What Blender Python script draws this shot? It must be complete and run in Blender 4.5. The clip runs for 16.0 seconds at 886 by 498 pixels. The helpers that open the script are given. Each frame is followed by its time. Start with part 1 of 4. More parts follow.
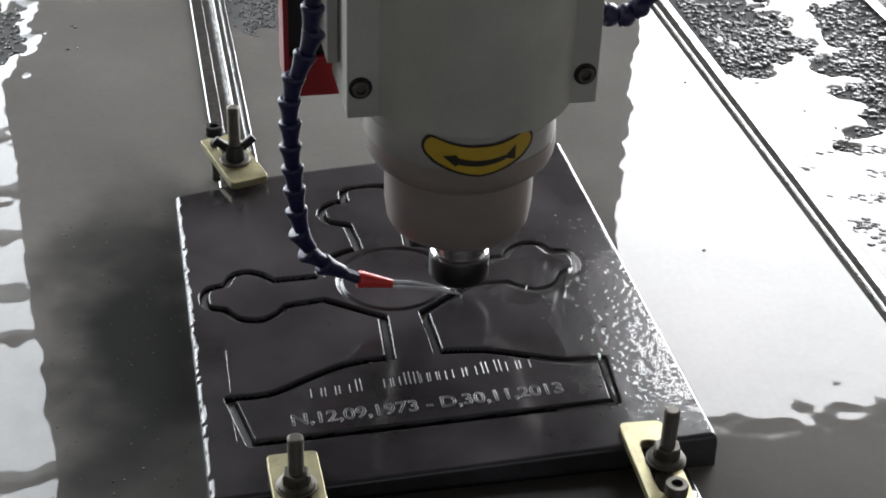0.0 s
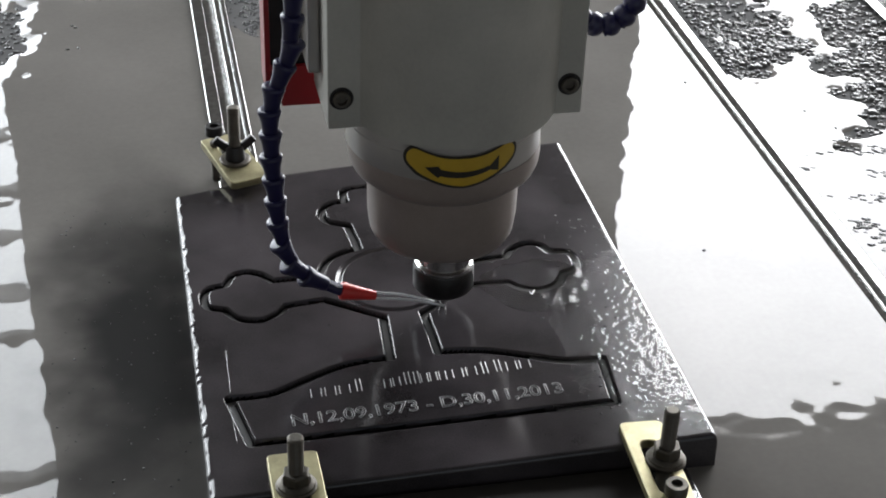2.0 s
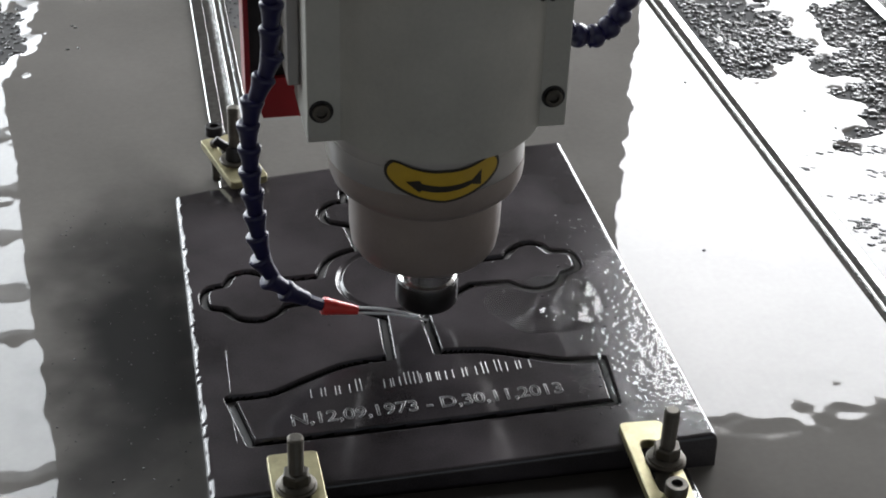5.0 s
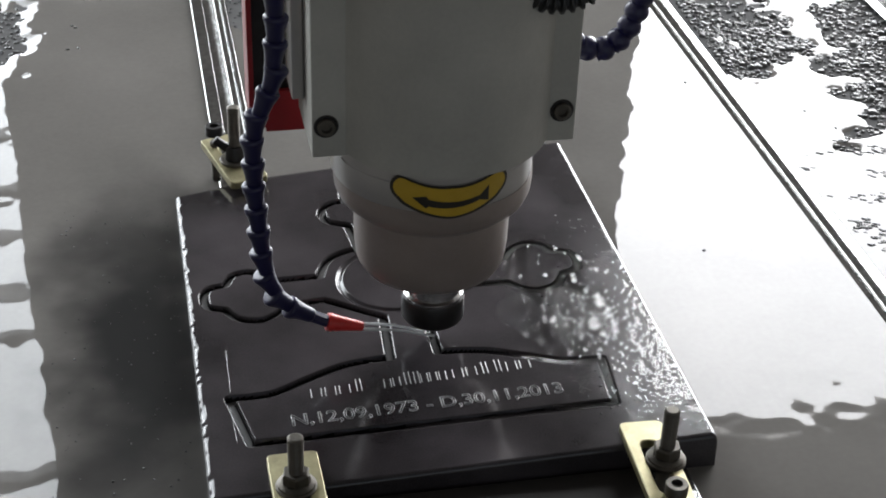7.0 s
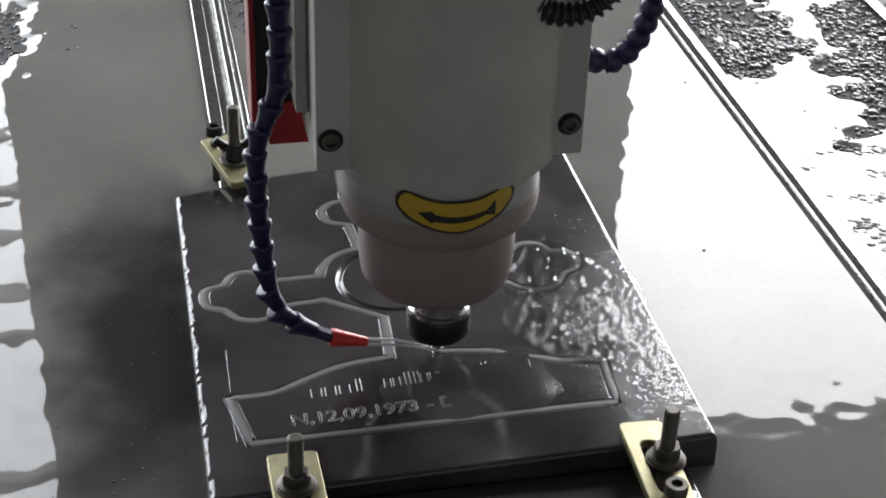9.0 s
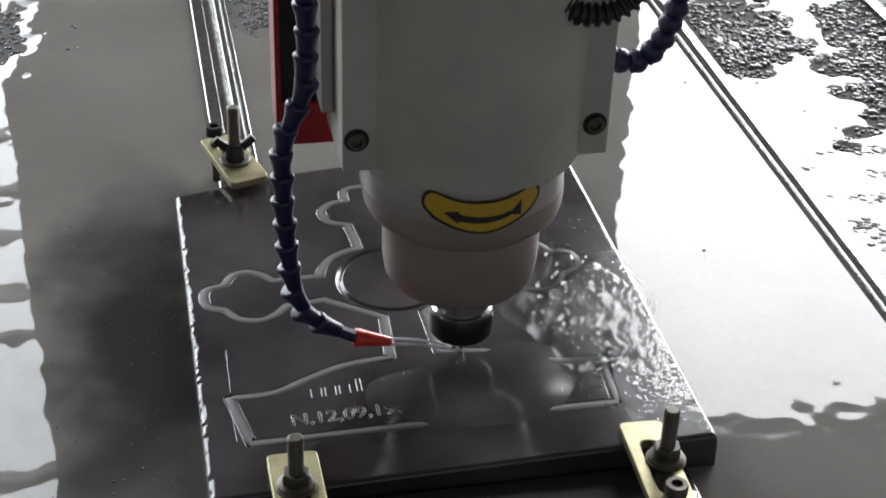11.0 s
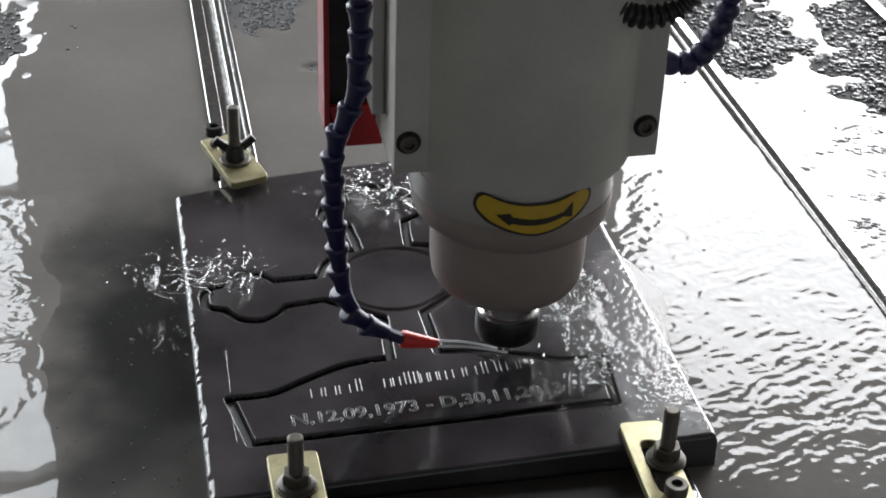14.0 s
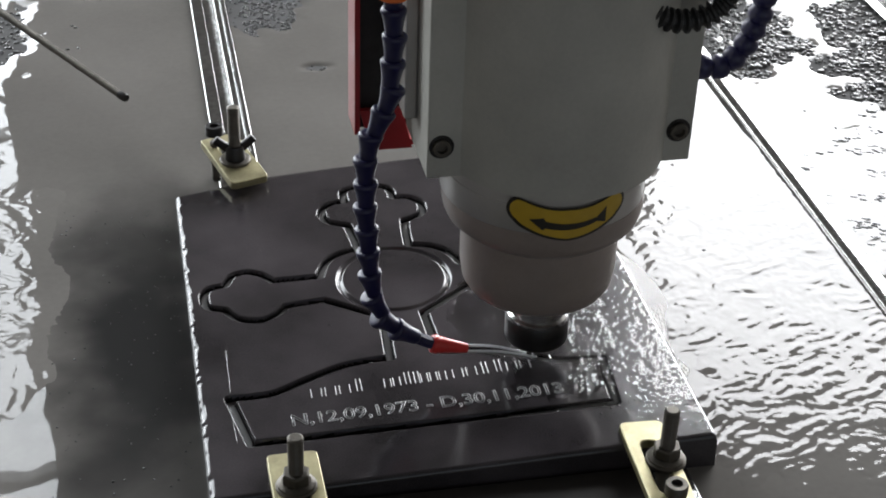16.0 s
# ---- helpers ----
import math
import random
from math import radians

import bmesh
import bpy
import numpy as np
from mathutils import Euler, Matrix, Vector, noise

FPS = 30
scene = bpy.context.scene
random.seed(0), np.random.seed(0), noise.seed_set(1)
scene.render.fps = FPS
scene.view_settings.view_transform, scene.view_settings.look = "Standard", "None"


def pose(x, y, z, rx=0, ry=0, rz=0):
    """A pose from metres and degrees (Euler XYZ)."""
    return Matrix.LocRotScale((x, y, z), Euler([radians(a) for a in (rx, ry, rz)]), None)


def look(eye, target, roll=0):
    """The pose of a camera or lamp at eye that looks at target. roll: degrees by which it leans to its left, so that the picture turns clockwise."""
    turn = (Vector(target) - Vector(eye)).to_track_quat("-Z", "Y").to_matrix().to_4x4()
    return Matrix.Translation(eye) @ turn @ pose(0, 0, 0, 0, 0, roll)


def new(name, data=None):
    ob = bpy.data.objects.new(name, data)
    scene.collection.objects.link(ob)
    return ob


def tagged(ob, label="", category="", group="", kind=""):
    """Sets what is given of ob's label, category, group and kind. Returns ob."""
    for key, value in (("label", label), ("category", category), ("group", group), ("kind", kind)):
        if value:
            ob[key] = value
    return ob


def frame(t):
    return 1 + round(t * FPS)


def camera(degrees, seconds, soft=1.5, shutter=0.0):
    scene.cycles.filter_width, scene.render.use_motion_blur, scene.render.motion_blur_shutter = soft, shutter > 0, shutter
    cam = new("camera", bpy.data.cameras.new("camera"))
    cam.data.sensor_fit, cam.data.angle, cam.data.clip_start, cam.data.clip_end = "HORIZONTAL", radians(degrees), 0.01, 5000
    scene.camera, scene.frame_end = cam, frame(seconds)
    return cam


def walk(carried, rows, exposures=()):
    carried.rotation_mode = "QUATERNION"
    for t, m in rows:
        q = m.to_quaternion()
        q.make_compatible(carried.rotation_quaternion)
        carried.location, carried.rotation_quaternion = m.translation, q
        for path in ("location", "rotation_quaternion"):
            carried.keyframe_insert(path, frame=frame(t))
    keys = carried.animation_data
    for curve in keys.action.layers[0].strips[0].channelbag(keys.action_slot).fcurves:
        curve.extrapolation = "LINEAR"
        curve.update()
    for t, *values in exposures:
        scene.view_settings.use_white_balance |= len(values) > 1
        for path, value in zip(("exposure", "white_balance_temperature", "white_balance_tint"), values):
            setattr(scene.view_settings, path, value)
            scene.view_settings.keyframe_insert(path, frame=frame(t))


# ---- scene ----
cam = camera(31.52, 16.0, soft=1.9)
EYE = (-0.1708, -0.9299, 0.6324)
AIM = (0.0118, -0.1086, 0.0920)
CAM_POSE = look(EYE, AIM, 2.08)
walk(cam, [(0.0, CAM_POSE), (16.0, CAM_POSE)], exposures=[(0.0, 0.0), (16.0, 0.0)])

# ---------------------------------------------------------------- world and light
world = bpy.data.worlds.new("overcast_sky")
scene.world = world
world.use_nodes = True
wn = world.node_tree
sky = wn.nodes.new("ShaderNodeTexSky")
sky.sky_type, sky.sun_disc = "NISHITA", False
sky.sun_elevation, sky.sun_rotation = radians(40), radians(20)
wn.nodes["Background"].inputs[1].default_value = 0.05
wn.links.new(sky.outputs[0], wn.nodes["Background"].inputs[0])


def window_light(name, x0, x1, z0, z1, y, facing, radiance, tint):
    """An area lamp that fills one opening; facing is -1 or +1 along y."""
    data = bpy.data.lights.new(name, "AREA")
    data.shape, data.size, data.size_y = "RECTANGLE", x1 - x0, z1 - z0
    data.energy = radiance * math.pi * (x1 - x0) * (z1 - z0)
    data.color = tint
    ob = new(name, data)
    ob.matrix_world = look(((x0 + x1) / 2, y, (z0 + z1) / 2), ((x0 + x1) / 2, y + facing, (z0 + z1) / 2))
    return ob


WALL_Y, FLOOR_Z, CEIL_Z = 3.0, -0.82, 3.4
WIN_L = (-3.2, -0.525, 0.1, 3.0)
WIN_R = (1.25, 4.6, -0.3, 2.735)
OPENING_F = (-1.6, 2.6, FLOOR_Z, 2.2)
window_light("daylight_left", *WIN_L, WALL_Y + 0.16, -1, 11.0, (0.91, 0.96, 1.0))
window_light("daylight_right", *WIN_R, WALL_Y + 0.02, -1, 15.3, (0.955, 0.97, 1.0))
# added fill lamp behind the camera, to brighten the head's front
window_light("fill_front", *OPENING_F, -4.16, 1, 0.19, (1.0, 0.985, 0.96))


# ---------------------------------------------------------------- materials
def material(name, base, rough=0.5, metal=0.0, vary=0.25, scale=40.0, bump=0.1, bump_scale=200.0, ior=1.5, trans=0.0, tint=None, rough_vary=0.1):
    """A surface with variation at two scales in colour and roughness, and fine relief."""
    m = bpy.data.materials.new(name)
    m.use_nodes = True
    nt = m.node_tree
    bsdf = nt.nodes["Principled BSDF"]
    bsdf.inputs["Metallic"].default_value = metal
    bsdf.inputs["IOR"].default_value = ior
    bsdf.inputs["Transmission Weight"].default_value = trans
    tex = nt.nodes.new("ShaderNodeTexCoord")
    big = nt.nodes.new("ShaderNodeTexNoise")
    big.inputs["Scale"].default_value, big.inputs["Detail"].default_value = scale, 5
    fine = nt.nodes.new("ShaderNodeTexNoise")
    fine.inputs["Scale"].default_value, fine.inputs["Detail"].default_value = bump_scale, 4
    for n in (big, fine):
        nt.links.new(tex.outputs["Object"], n.inputs["Vector"])
    mix = nt.nodes.new("ShaderNodeMixRGB")
    dark = tint if tint else [c * (1 - vary) for c in base]
    light = [min(1, c * (1 + vary)) for c in base]
    mix.inputs[1].default_value, mix.inputs[2].default_value = (*dark, 1), (*light, 1)
    both = nt.nodes.new("ShaderNodeMath")
    both.operation, both.use_clamp = "MULTIPLY_ADD", True
    nt.links.new(fine.outputs["Fac"], both.inputs[0])
    both.inputs[1].default_value = 0.35
    ramp = nt.nodes.new("ShaderNodeMapRange")
    ramp.inputs["From Min"].default_value, ramp.inputs["From Max"].default_value = 0.3, 0.7
    ramp.inputs["To Max"].default_value = 0.65
    nt.links.new(big.outputs["Fac"], ramp.inputs["Value"])
    nt.links.new(ramp.outputs["Result"], both.inputs[2])
    nt.links.new(both.outputs[0], mix.inputs[0])
    nt.links.new(mix.outputs[0], bsdf.inputs["Base Color"])
    rr = nt.nodes.new("ShaderNodeMapRange")
    rr.inputs["To Min"].default_value, rr.inputs["To Max"].default_value = max(0, rough - rough_vary * rough), rough + rough_vary * rough
    nt.links.new(big.outputs["Fac"], rr.inputs["Value"])
    nt.links.new(rr.outputs["Result"], bsdf.inputs["Roughness"])
    if bump:
        b = nt.nodes.new("ShaderNodeBump")
        b.inputs["Strength"].default_value, b.inputs["Distance"].default_value = bump, 0.0006
        nt.links.new(fine.outputs["Fac"], b.inputs["Height"])
        nt.links.new(b.outputs["Normal"], bsdf.inputs["Normal"])
    return m


NORTH = material("pale_grey_plaster", (0.5, 0.485, 0.465), 0.9, vary=0.12, scale=1.5, bump=0.2, bump_scale=30)
PLASTER = material("grey_plaster", (0.20, 0.186, 0.172), 0.9, vary=0.12, scale=1.5, bump=0.2, bump_scale=30)
CONCRETE = material("concrete", (0.2, 0.19, 0.18), 0.8, vary=0.2, scale=2, bump=0.2, bump_scale=40)
CEILING = material("dusty_ceiling", (0.09, 0.087, 0.084), 0.9, vary=0.1, scale=2, bump_scale=30)
LINTEL_DARK = material("dark_lintel", (0.09, 0.088, 0.085), 0.6, vary=0.15, scale=4)
FRAME = material("painted_window_frame", (0.25, 0.25, 0.25), 0.5, vary=0.1)
# wide tone range: cloudy reflections on the slab are put into its colour
STONE = material("wet_black_granite", (0.040, 0.0355, 0.0385), 0.13, vary=0.95, scale=9, bump=0.0, bump_scale=900, rough_vary=0.6)
CUT = material("cut_granite", (0.23, 0.23, 0.232), 0.16, vary=0.3, scale=300, bump=0.2, bump_scale=1500)
SHEET = material("wet_steel_sheet", (0.11, 0.11, 0.11), 0.9, metal=0.0, ior=1.2, vary=0.35, scale=25, bump=0.25, bump_scale=500)
SLURRY = material("grey_slurry_water", (0.172, 0.164, 0.153), 0.015, vary=0.22, scale=6, bump=0.0, ior=1.34)
def darken_patch(m, cx, cy, rx, ry, dark):
    """Mixes a darker oval with a ragged margin into the water's colour."""
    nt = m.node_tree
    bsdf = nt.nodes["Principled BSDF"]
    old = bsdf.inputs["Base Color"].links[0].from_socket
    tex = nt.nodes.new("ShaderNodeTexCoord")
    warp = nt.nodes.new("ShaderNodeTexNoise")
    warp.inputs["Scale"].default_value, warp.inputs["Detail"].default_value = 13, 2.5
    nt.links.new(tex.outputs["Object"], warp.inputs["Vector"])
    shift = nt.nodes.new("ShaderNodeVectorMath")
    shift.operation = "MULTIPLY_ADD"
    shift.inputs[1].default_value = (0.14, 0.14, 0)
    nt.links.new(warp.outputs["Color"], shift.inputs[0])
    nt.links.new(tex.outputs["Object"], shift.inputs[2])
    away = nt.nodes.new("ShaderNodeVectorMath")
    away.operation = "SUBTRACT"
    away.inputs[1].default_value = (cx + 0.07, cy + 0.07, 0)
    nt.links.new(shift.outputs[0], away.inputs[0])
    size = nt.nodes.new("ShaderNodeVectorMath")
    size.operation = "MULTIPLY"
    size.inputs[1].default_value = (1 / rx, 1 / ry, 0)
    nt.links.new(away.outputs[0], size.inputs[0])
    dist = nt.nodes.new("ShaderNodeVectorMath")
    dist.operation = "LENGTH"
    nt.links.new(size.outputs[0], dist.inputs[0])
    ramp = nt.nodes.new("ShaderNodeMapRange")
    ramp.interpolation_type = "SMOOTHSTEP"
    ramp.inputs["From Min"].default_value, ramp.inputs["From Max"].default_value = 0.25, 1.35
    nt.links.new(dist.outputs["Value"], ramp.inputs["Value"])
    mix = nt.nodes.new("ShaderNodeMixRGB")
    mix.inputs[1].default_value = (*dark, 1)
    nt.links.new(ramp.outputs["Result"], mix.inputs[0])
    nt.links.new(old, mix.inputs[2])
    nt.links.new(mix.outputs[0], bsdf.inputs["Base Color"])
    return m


# the water's colour is darker in an oval along the slab's left side
POOLED = darken_patch(material("dark_patched_slurry_water", (0.172, 0.164, 0.153), 0.015, vary=0.22, scale=6, bump=0.0, ior=1.34), -0.180, -0.03, 0.070, 0.24, (0.028, 0.028, 0.028))
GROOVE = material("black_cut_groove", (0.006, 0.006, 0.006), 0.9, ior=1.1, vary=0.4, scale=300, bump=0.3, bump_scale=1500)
SILT = material("stone_silt_water", (0.115, 0.114, 0.112), 0.45, vary=0.15, scale=60, bump=0.05, ior=1.34)
WATER = material("clear_water", (1.0, 1.0, 1.0), 0.0, vary=0.0, bump=0.0, ior=1.33, trans=1.0)
FOAM = material("white_water_spray", (0.75, 0.76, 0.77), 0.08, vary=0.1, scale=200, bump=0.0, ior=1.33)
DROP = material("water_drop", (0.08, 0.08, 0.08), 0.01, vary=0.2, scale=80, bump=0.0, ior=1.34)
RAIL = material("wet_rail_steel", (0.40, 0.40, 0.395), 0.16, metal=1.0, vary=0.35, scale=160, bump=0.35, bump_scale=420, rough_vary=0.6)
STEEL = material("bright_steel", (0.62, 0.62, 0.61), 0.2, metal=1.0, vary=0.12, scale=90, bump=0.08, bump_scale=900)
DULL = material("weathered_steel", (0.115, 0.105, 0.09), 0.5, metal=0.8, vary=0.35, scale=120, bump=0.3, bump_scale=700)
BLACK = material("blackened_steel", (0.028, 0.026, 0.026), 0.35, metal=0.5, vary=0.3, scale=150, bump=0.1, bump_scale=900)
ZINC = material("yellow_zinc_plate", (0.37, 0.335, 0.195), 0.42, metal=0.6, vary=0.38, scale=60, bump=0.15, bump_scale=500)
GREY = material("grey_green_machine_paint", (0.375, 0.371, 0.336), 0.55, vary=0.24, scale=14, bump=0.12, bump_scale=350)
WHITE = material("off_white_enamel", (0.40, 0.385, 0.365), 0.3, metal=0.3, vary=0.08, scale=25, bump=0.06, bump_scale=300)
# darker and warmer than the upper casing
WARM = material("beige_spindle_casing", (0.27, 0.227, 0.206), 0.42, metal=0.2, vary=0.2, scale=20, bump=0.06, bump_scale=300)
RED = material("red_sheet_metal", (0.27, 0.012, 0.016), 0.35, vary=0.15, scale=30, bump=0.08)
NAVY = material("navy_hose_plastic", (0.009, 0.0085, 0.050), 0.35, vary=0.25, scale=90, bump=0.08, bump_scale=500)
NOZZLE = material("red_nozzle_plastic", (0.62, 0.035, 0.03), 0.3, vary=0.15, scale=80, bump=0.05)
ORANGE = material("orange_hose_fitting", (0.75, 0.16, 0.03), 0.35, vary=0.15, scale=80, bump=0.05)
RUBBER = material("black_rubber", (0.018, 0.018, 0.018), 0.5, vary=0.2, scale=100, bump=0.1)
YELLOW = material("yellow_sticker", (0.48, 0.315, 0.025), 0.3, vary=0.12, scale=50, bump=0.03)
INK = material("black_ink", (0.02, 0.017, 0.012), 0.35, vary=0.2, scale=100, bump=0.0)
CHIP = material("white_stone_chip", (0.7, 0.7, 0.7), 0.4, vary=0.15, scale=300, bump=0.2, bump_scale=900)
BEAD = material("water_bead", (0.02, 0.02, 0.02), 0.01, vary=0.2, scale=80, bump=0.0, ior=1.34)
RINSE = material("cloudy_rinse_water", (0.045, 0.041, 0.043), 0.12, vary=0.5, scale=14, bump=0.0, ior=1.4)
THIN_SILT = material("thin_stone_silt", (0.070, 0.068, 0.068), 0.35, vary=0.2, scale=60, bump=0.05, ior=1.34)
FRONT_DARK = material("near_black_brown", (0.012, 0.009, 0.007), 0.7, vary=0.4, scale=30, bump=0.3, bump_scale=250)


# ---------------------------------------------------------------- mesh helpers
def part(name, bm, mat, parent=None, label="", smooth=False):
    """One mesh object under a thing, from a bmesh."""
    me = bpy.data.meshes.new(name)
    bmesh.ops.recalc_face_normals(bm, faces=bm.faces)
    bm.to_mesh(me)
    bm.free()
    me.materials.append(mat)
    if smooth:
        me.shade_smooth()
        me.set_sharp_from_angle(angle=radians(38))
    ob = new(name, me)
    if parent is not None:
        ob.parent = parent
    if label:
        tagged(ob, label)
    return ob


def thing(name, label, category, x=0, y=0, z=0, group="", kind=""):
    ob = new(name)
    ob.empty_display_size = 0.02
    ob.location = (x, y, z)
    return tagged(ob, label, category, group, kind)


def box(bm, x0, x1, y0, y1, z0, z1, bevel=0.0, m=None):
    r = bmesh.ops.create_cube(bm, size=1)
    vs = r["verts"]
    for v in vs:
        v.co = Vector(((x0 + x1) / 2 + v.co.x * (x1 - x0), (y0 + y1) / 2 + v.co.y * (y1 - y0), (z0 + z1) / 2 + v.co.z * (z1 - z0)))
    if bevel:
        es = list({e for v in vs for e in v.link_edges})
        r2 = bmesh.ops.bevel(bm, geom=es, offset=bevel, segments=2, profile=0.5, affect="EDGES")
        vs = list({v for v in r2["verts"]} | {v for v in vs if v.is_valid})
    if m is not None:
        bmesh.ops.transform(bm, matrix=m, verts=[v for v in vs if v.is_valid])
    return vs


def lathe(bm, profile, seg=32, m=None, closed=True):
    """Turns (radius, height) pairs round z."""
    rings = []
    for r, z in profile:
        rings.append([bm.verts.new((r * math.cos(2 * math.pi * i / seg), r * math.sin(2 * math.pi * i / seg), z)) for i in range(seg)])
    for a, b in zip(rings, rings[1:]):
        for i in range(seg):
            bm.faces.new((a[i], a[(i + 1) % seg], b[(i + 1) % seg], b[i]))
    if closed:
        bm.faces.new(rings[0][::-1])
        bm.faces.new(rings[-1])
    if m is not None:
        bmesh.ops.transform(bm, matrix=m, verts=[v for ring in rings for v in ring])


def tube(bm, pts, radius, seg=8):
    """A round bar along points; radius is a number or one for each point."""
    pts = [Vector(p) for p in pts]
    rad = radius if isinstance(radius, (list, tuple)) else [radius] * len(pts)
    rings = []
    for i, p in enumerate(pts):
        way = (pts[min(i + 1, len(pts) - 1)] - pts[max(i - 1, 0)]).normalized()
        q = way.to_track_quat("Z", "Y")
        rings.append([bm.verts.new(p + q @ Vector((rad[i] * math.cos(2 * math.pi * k / seg), rad[i] * math.sin(2 * math.pi * k / seg), 0))) for k in range(seg)])
    for a, b in zip(rings, rings[1:]):
        for k in range(seg):
            bm.faces.new((a[k], a[(k + 1) % seg], b[(k + 1) % seg], b[k]))
    bm.faces.new(rings[0][::-1])
    bm.faces.new(rings[-1])


def smooth_path(pts, steps=6, closed=False):
    """Catmull-Rom through points."""
    pts = [Vector(p) for p in pts]
    n = len(pts)
    out = []
    for i in range(n if closed else n - 1):
        p0 = pts[(i - 1) % n] if closed or i > 0 else pts[0]
        p1, p2 = pts[i], pts[(i + 1) % n]
        p3 = pts[(i + 2) % n] if closed or i + 2 < n else pts[-1]
        for k in range(steps):
            t = k / steps
            out.append(0.5 * (2 * p1 + (p2 - p0) * t + (2 * p0 - 5 * p1 + 4 * p2 - p3) * t * t + (3 * p1 - p0 - 3 * p2 + p3) * t ** 3))
    if not closed:
        out.append(pts[-1])
    return out


def grid_mesh(name, X, Y, Z, mat, keep=None):
    """A sheet from arrays of places; keep says which cells stay."""
    h, w = X.shape
    co = np.stack([X, Y, Z], -1).reshape(-1, 3)
    idx = np.arange(h * w).reshape(h, w)
    quads = np.stack([idx[:-1, :-1], idx[:-1, 1:], idx[1:, 1:], idx[1:, :-1]], -1)
    quads = quads[keep] if keep is not None else quads.reshape(-1, 4)
    me = bpy.data.meshes.new(name)
    me.vertices.add(len(co))
    me.vertices.foreach_set("co", co.ravel())
    me.loops.add(quads.size)
    me.loops.foreach_set("vertex_index", quads.ravel().astype(np.int32))
    me.polygons.add(len(quads))
    me.polygons.foreach_set("loop_start", np.arange(0, quads.size, 4, dtype=np.int32))
    me.update(calc_edges=True)
    me.validate()
    me.materials.append(mat)
    me.shade_smooth()
    return new(name, me)


def value_noise(X, Y, scale, seed=0):
    """Smooth lattice noise from -1 to 1."""
    rng = np.random.RandomState(seed)
    lat = rng.uniform(-1, 1, (256, 256))
    u, v = X / scale + 100.3, Y / scale + 90.7
    i, j = np.floor(u).astype(int), np.floor(v).astype(int)
    fu, fv = u - i, v - j
    fu, fv = fu * fu * (3 - 2 * fu), fv * fv * (3 - 2 * fv)
    g = lambda a, b: lat[a % 256, b % 256]
    return (g(i, j) * (1 - fu) + g(i + 1, j) * fu) * (1 - fv) + (g(i, j + 1) * (1 - fu) + g(i + 1, j + 1) * fu) * fv


# ---------------------------------------------------------------- the workshop
def workshop():
    bm = bmesh.new()
    box(bm, -40, 40, -40, 40, FLOOR_Z - 0.2, FLOOR_Z)
    tagged(part("floor", bm, CONCRETE), "grey concrete workshop floor", "floor", kind="structure")
    bm = bmesh.new()
    box(bm, -4.2, 5.2, -4.2, 3.2, CEIL_Z, CEIL_Z + 0.15)
    tagged(part("ceiling", bm, CEILING), "dusty grey workshop ceiling", "ceiling", kind="structure")
    bm = bmesh.new()
    y0, y1 = WALL_Y, WALL_Y + 0.2
    box(bm, -4.2, WIN_L[0], y0, y1, FLOOR_Z, CEIL_Z)
    box(bm, WIN_L[1], WIN_R[0], y0, y1, FLOOR_Z, CEIL_Z)
    box(bm, WIN_R[1], 5.2, y0, y1, FLOOR_Z, CEIL_Z)
    for x0, x1, z0, z1 in (WIN_L, WIN_R):
        box(bm, x0, x1, y0, y1, FLOOR_Z, z0)
        box(bm, x0, x1, y0, y1, z1, CEIL_Z)
    tagged(part("wall_north", bm, NORTH), "grey plastered wall between two tall windows", "wall", kind="structure")
    # unseen wall, added with its opening for the front fill
    bm = bmesh.new()
    x0, x1, z0, z1 = OPENING_F
    box(bm, -4.2, x0, -4.2, -4.0, FLOOR_Z, CEIL_Z)
    box(bm, x1, 5.2, -4.2, -4.0, FLOOR_Z, CEIL_Z)
    box(bm, x0, x1, -4.2, -4.0, z1, CEIL_Z)
    tagged(part("wall_south", bm, PLASTER), "unseen grey wall with an opening for the front fill lamp", "wall", kind="structure")
    # unseen side walls, added to keep sky light out and limit bounce
    for name, x0, x1 in (("wall_west", -4.2, -4.0), ("wall_east", 5.0, 5.2)):
        bm = bmesh.new()
        box(bm, x0, x1, -4.0, 3.0, FLOOR_Z, CEIL_Z)
        tagged(part(name, bm, PLASTER), "unseen plain grey wall added to close the room", "wall", kind="structure")
    # added dark strip: dims the lintel as the water mirrors it
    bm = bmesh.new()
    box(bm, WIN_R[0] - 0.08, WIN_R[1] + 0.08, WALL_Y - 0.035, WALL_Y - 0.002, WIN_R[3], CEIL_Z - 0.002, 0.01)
    tagged(part("trim", bm, LINTEL_DARK), "unseen dark strip added above the wide opening", "shutter box", kind="structure")
    win = thing("window_1", "tall steel-framed window with several glazing bars", "window", 0, WALL_Y, 0, kind="structure")
    x0, x1, z0, z1 = WIN_L
    for z, h in ((1.465, 0.02), (1.64, 0.03), (1.79, 0.012), (1.97, 0.012), (2.155, 0.026), (2.67, 0.042)):
        bm = bmesh.new()
        box(bm, x0, x1, 0.04, 0.09, z - h / 2, z + h / 2, 0.004)
        part("glazing_bar", bm, FRAME, win)


workshop()

# ---------------------------------------------------------------- table
TOP_Z, WATER_Z = -0.0225, -0.0207
RAILS = (-0.0945, 0.134, 0.3618, 0.594)


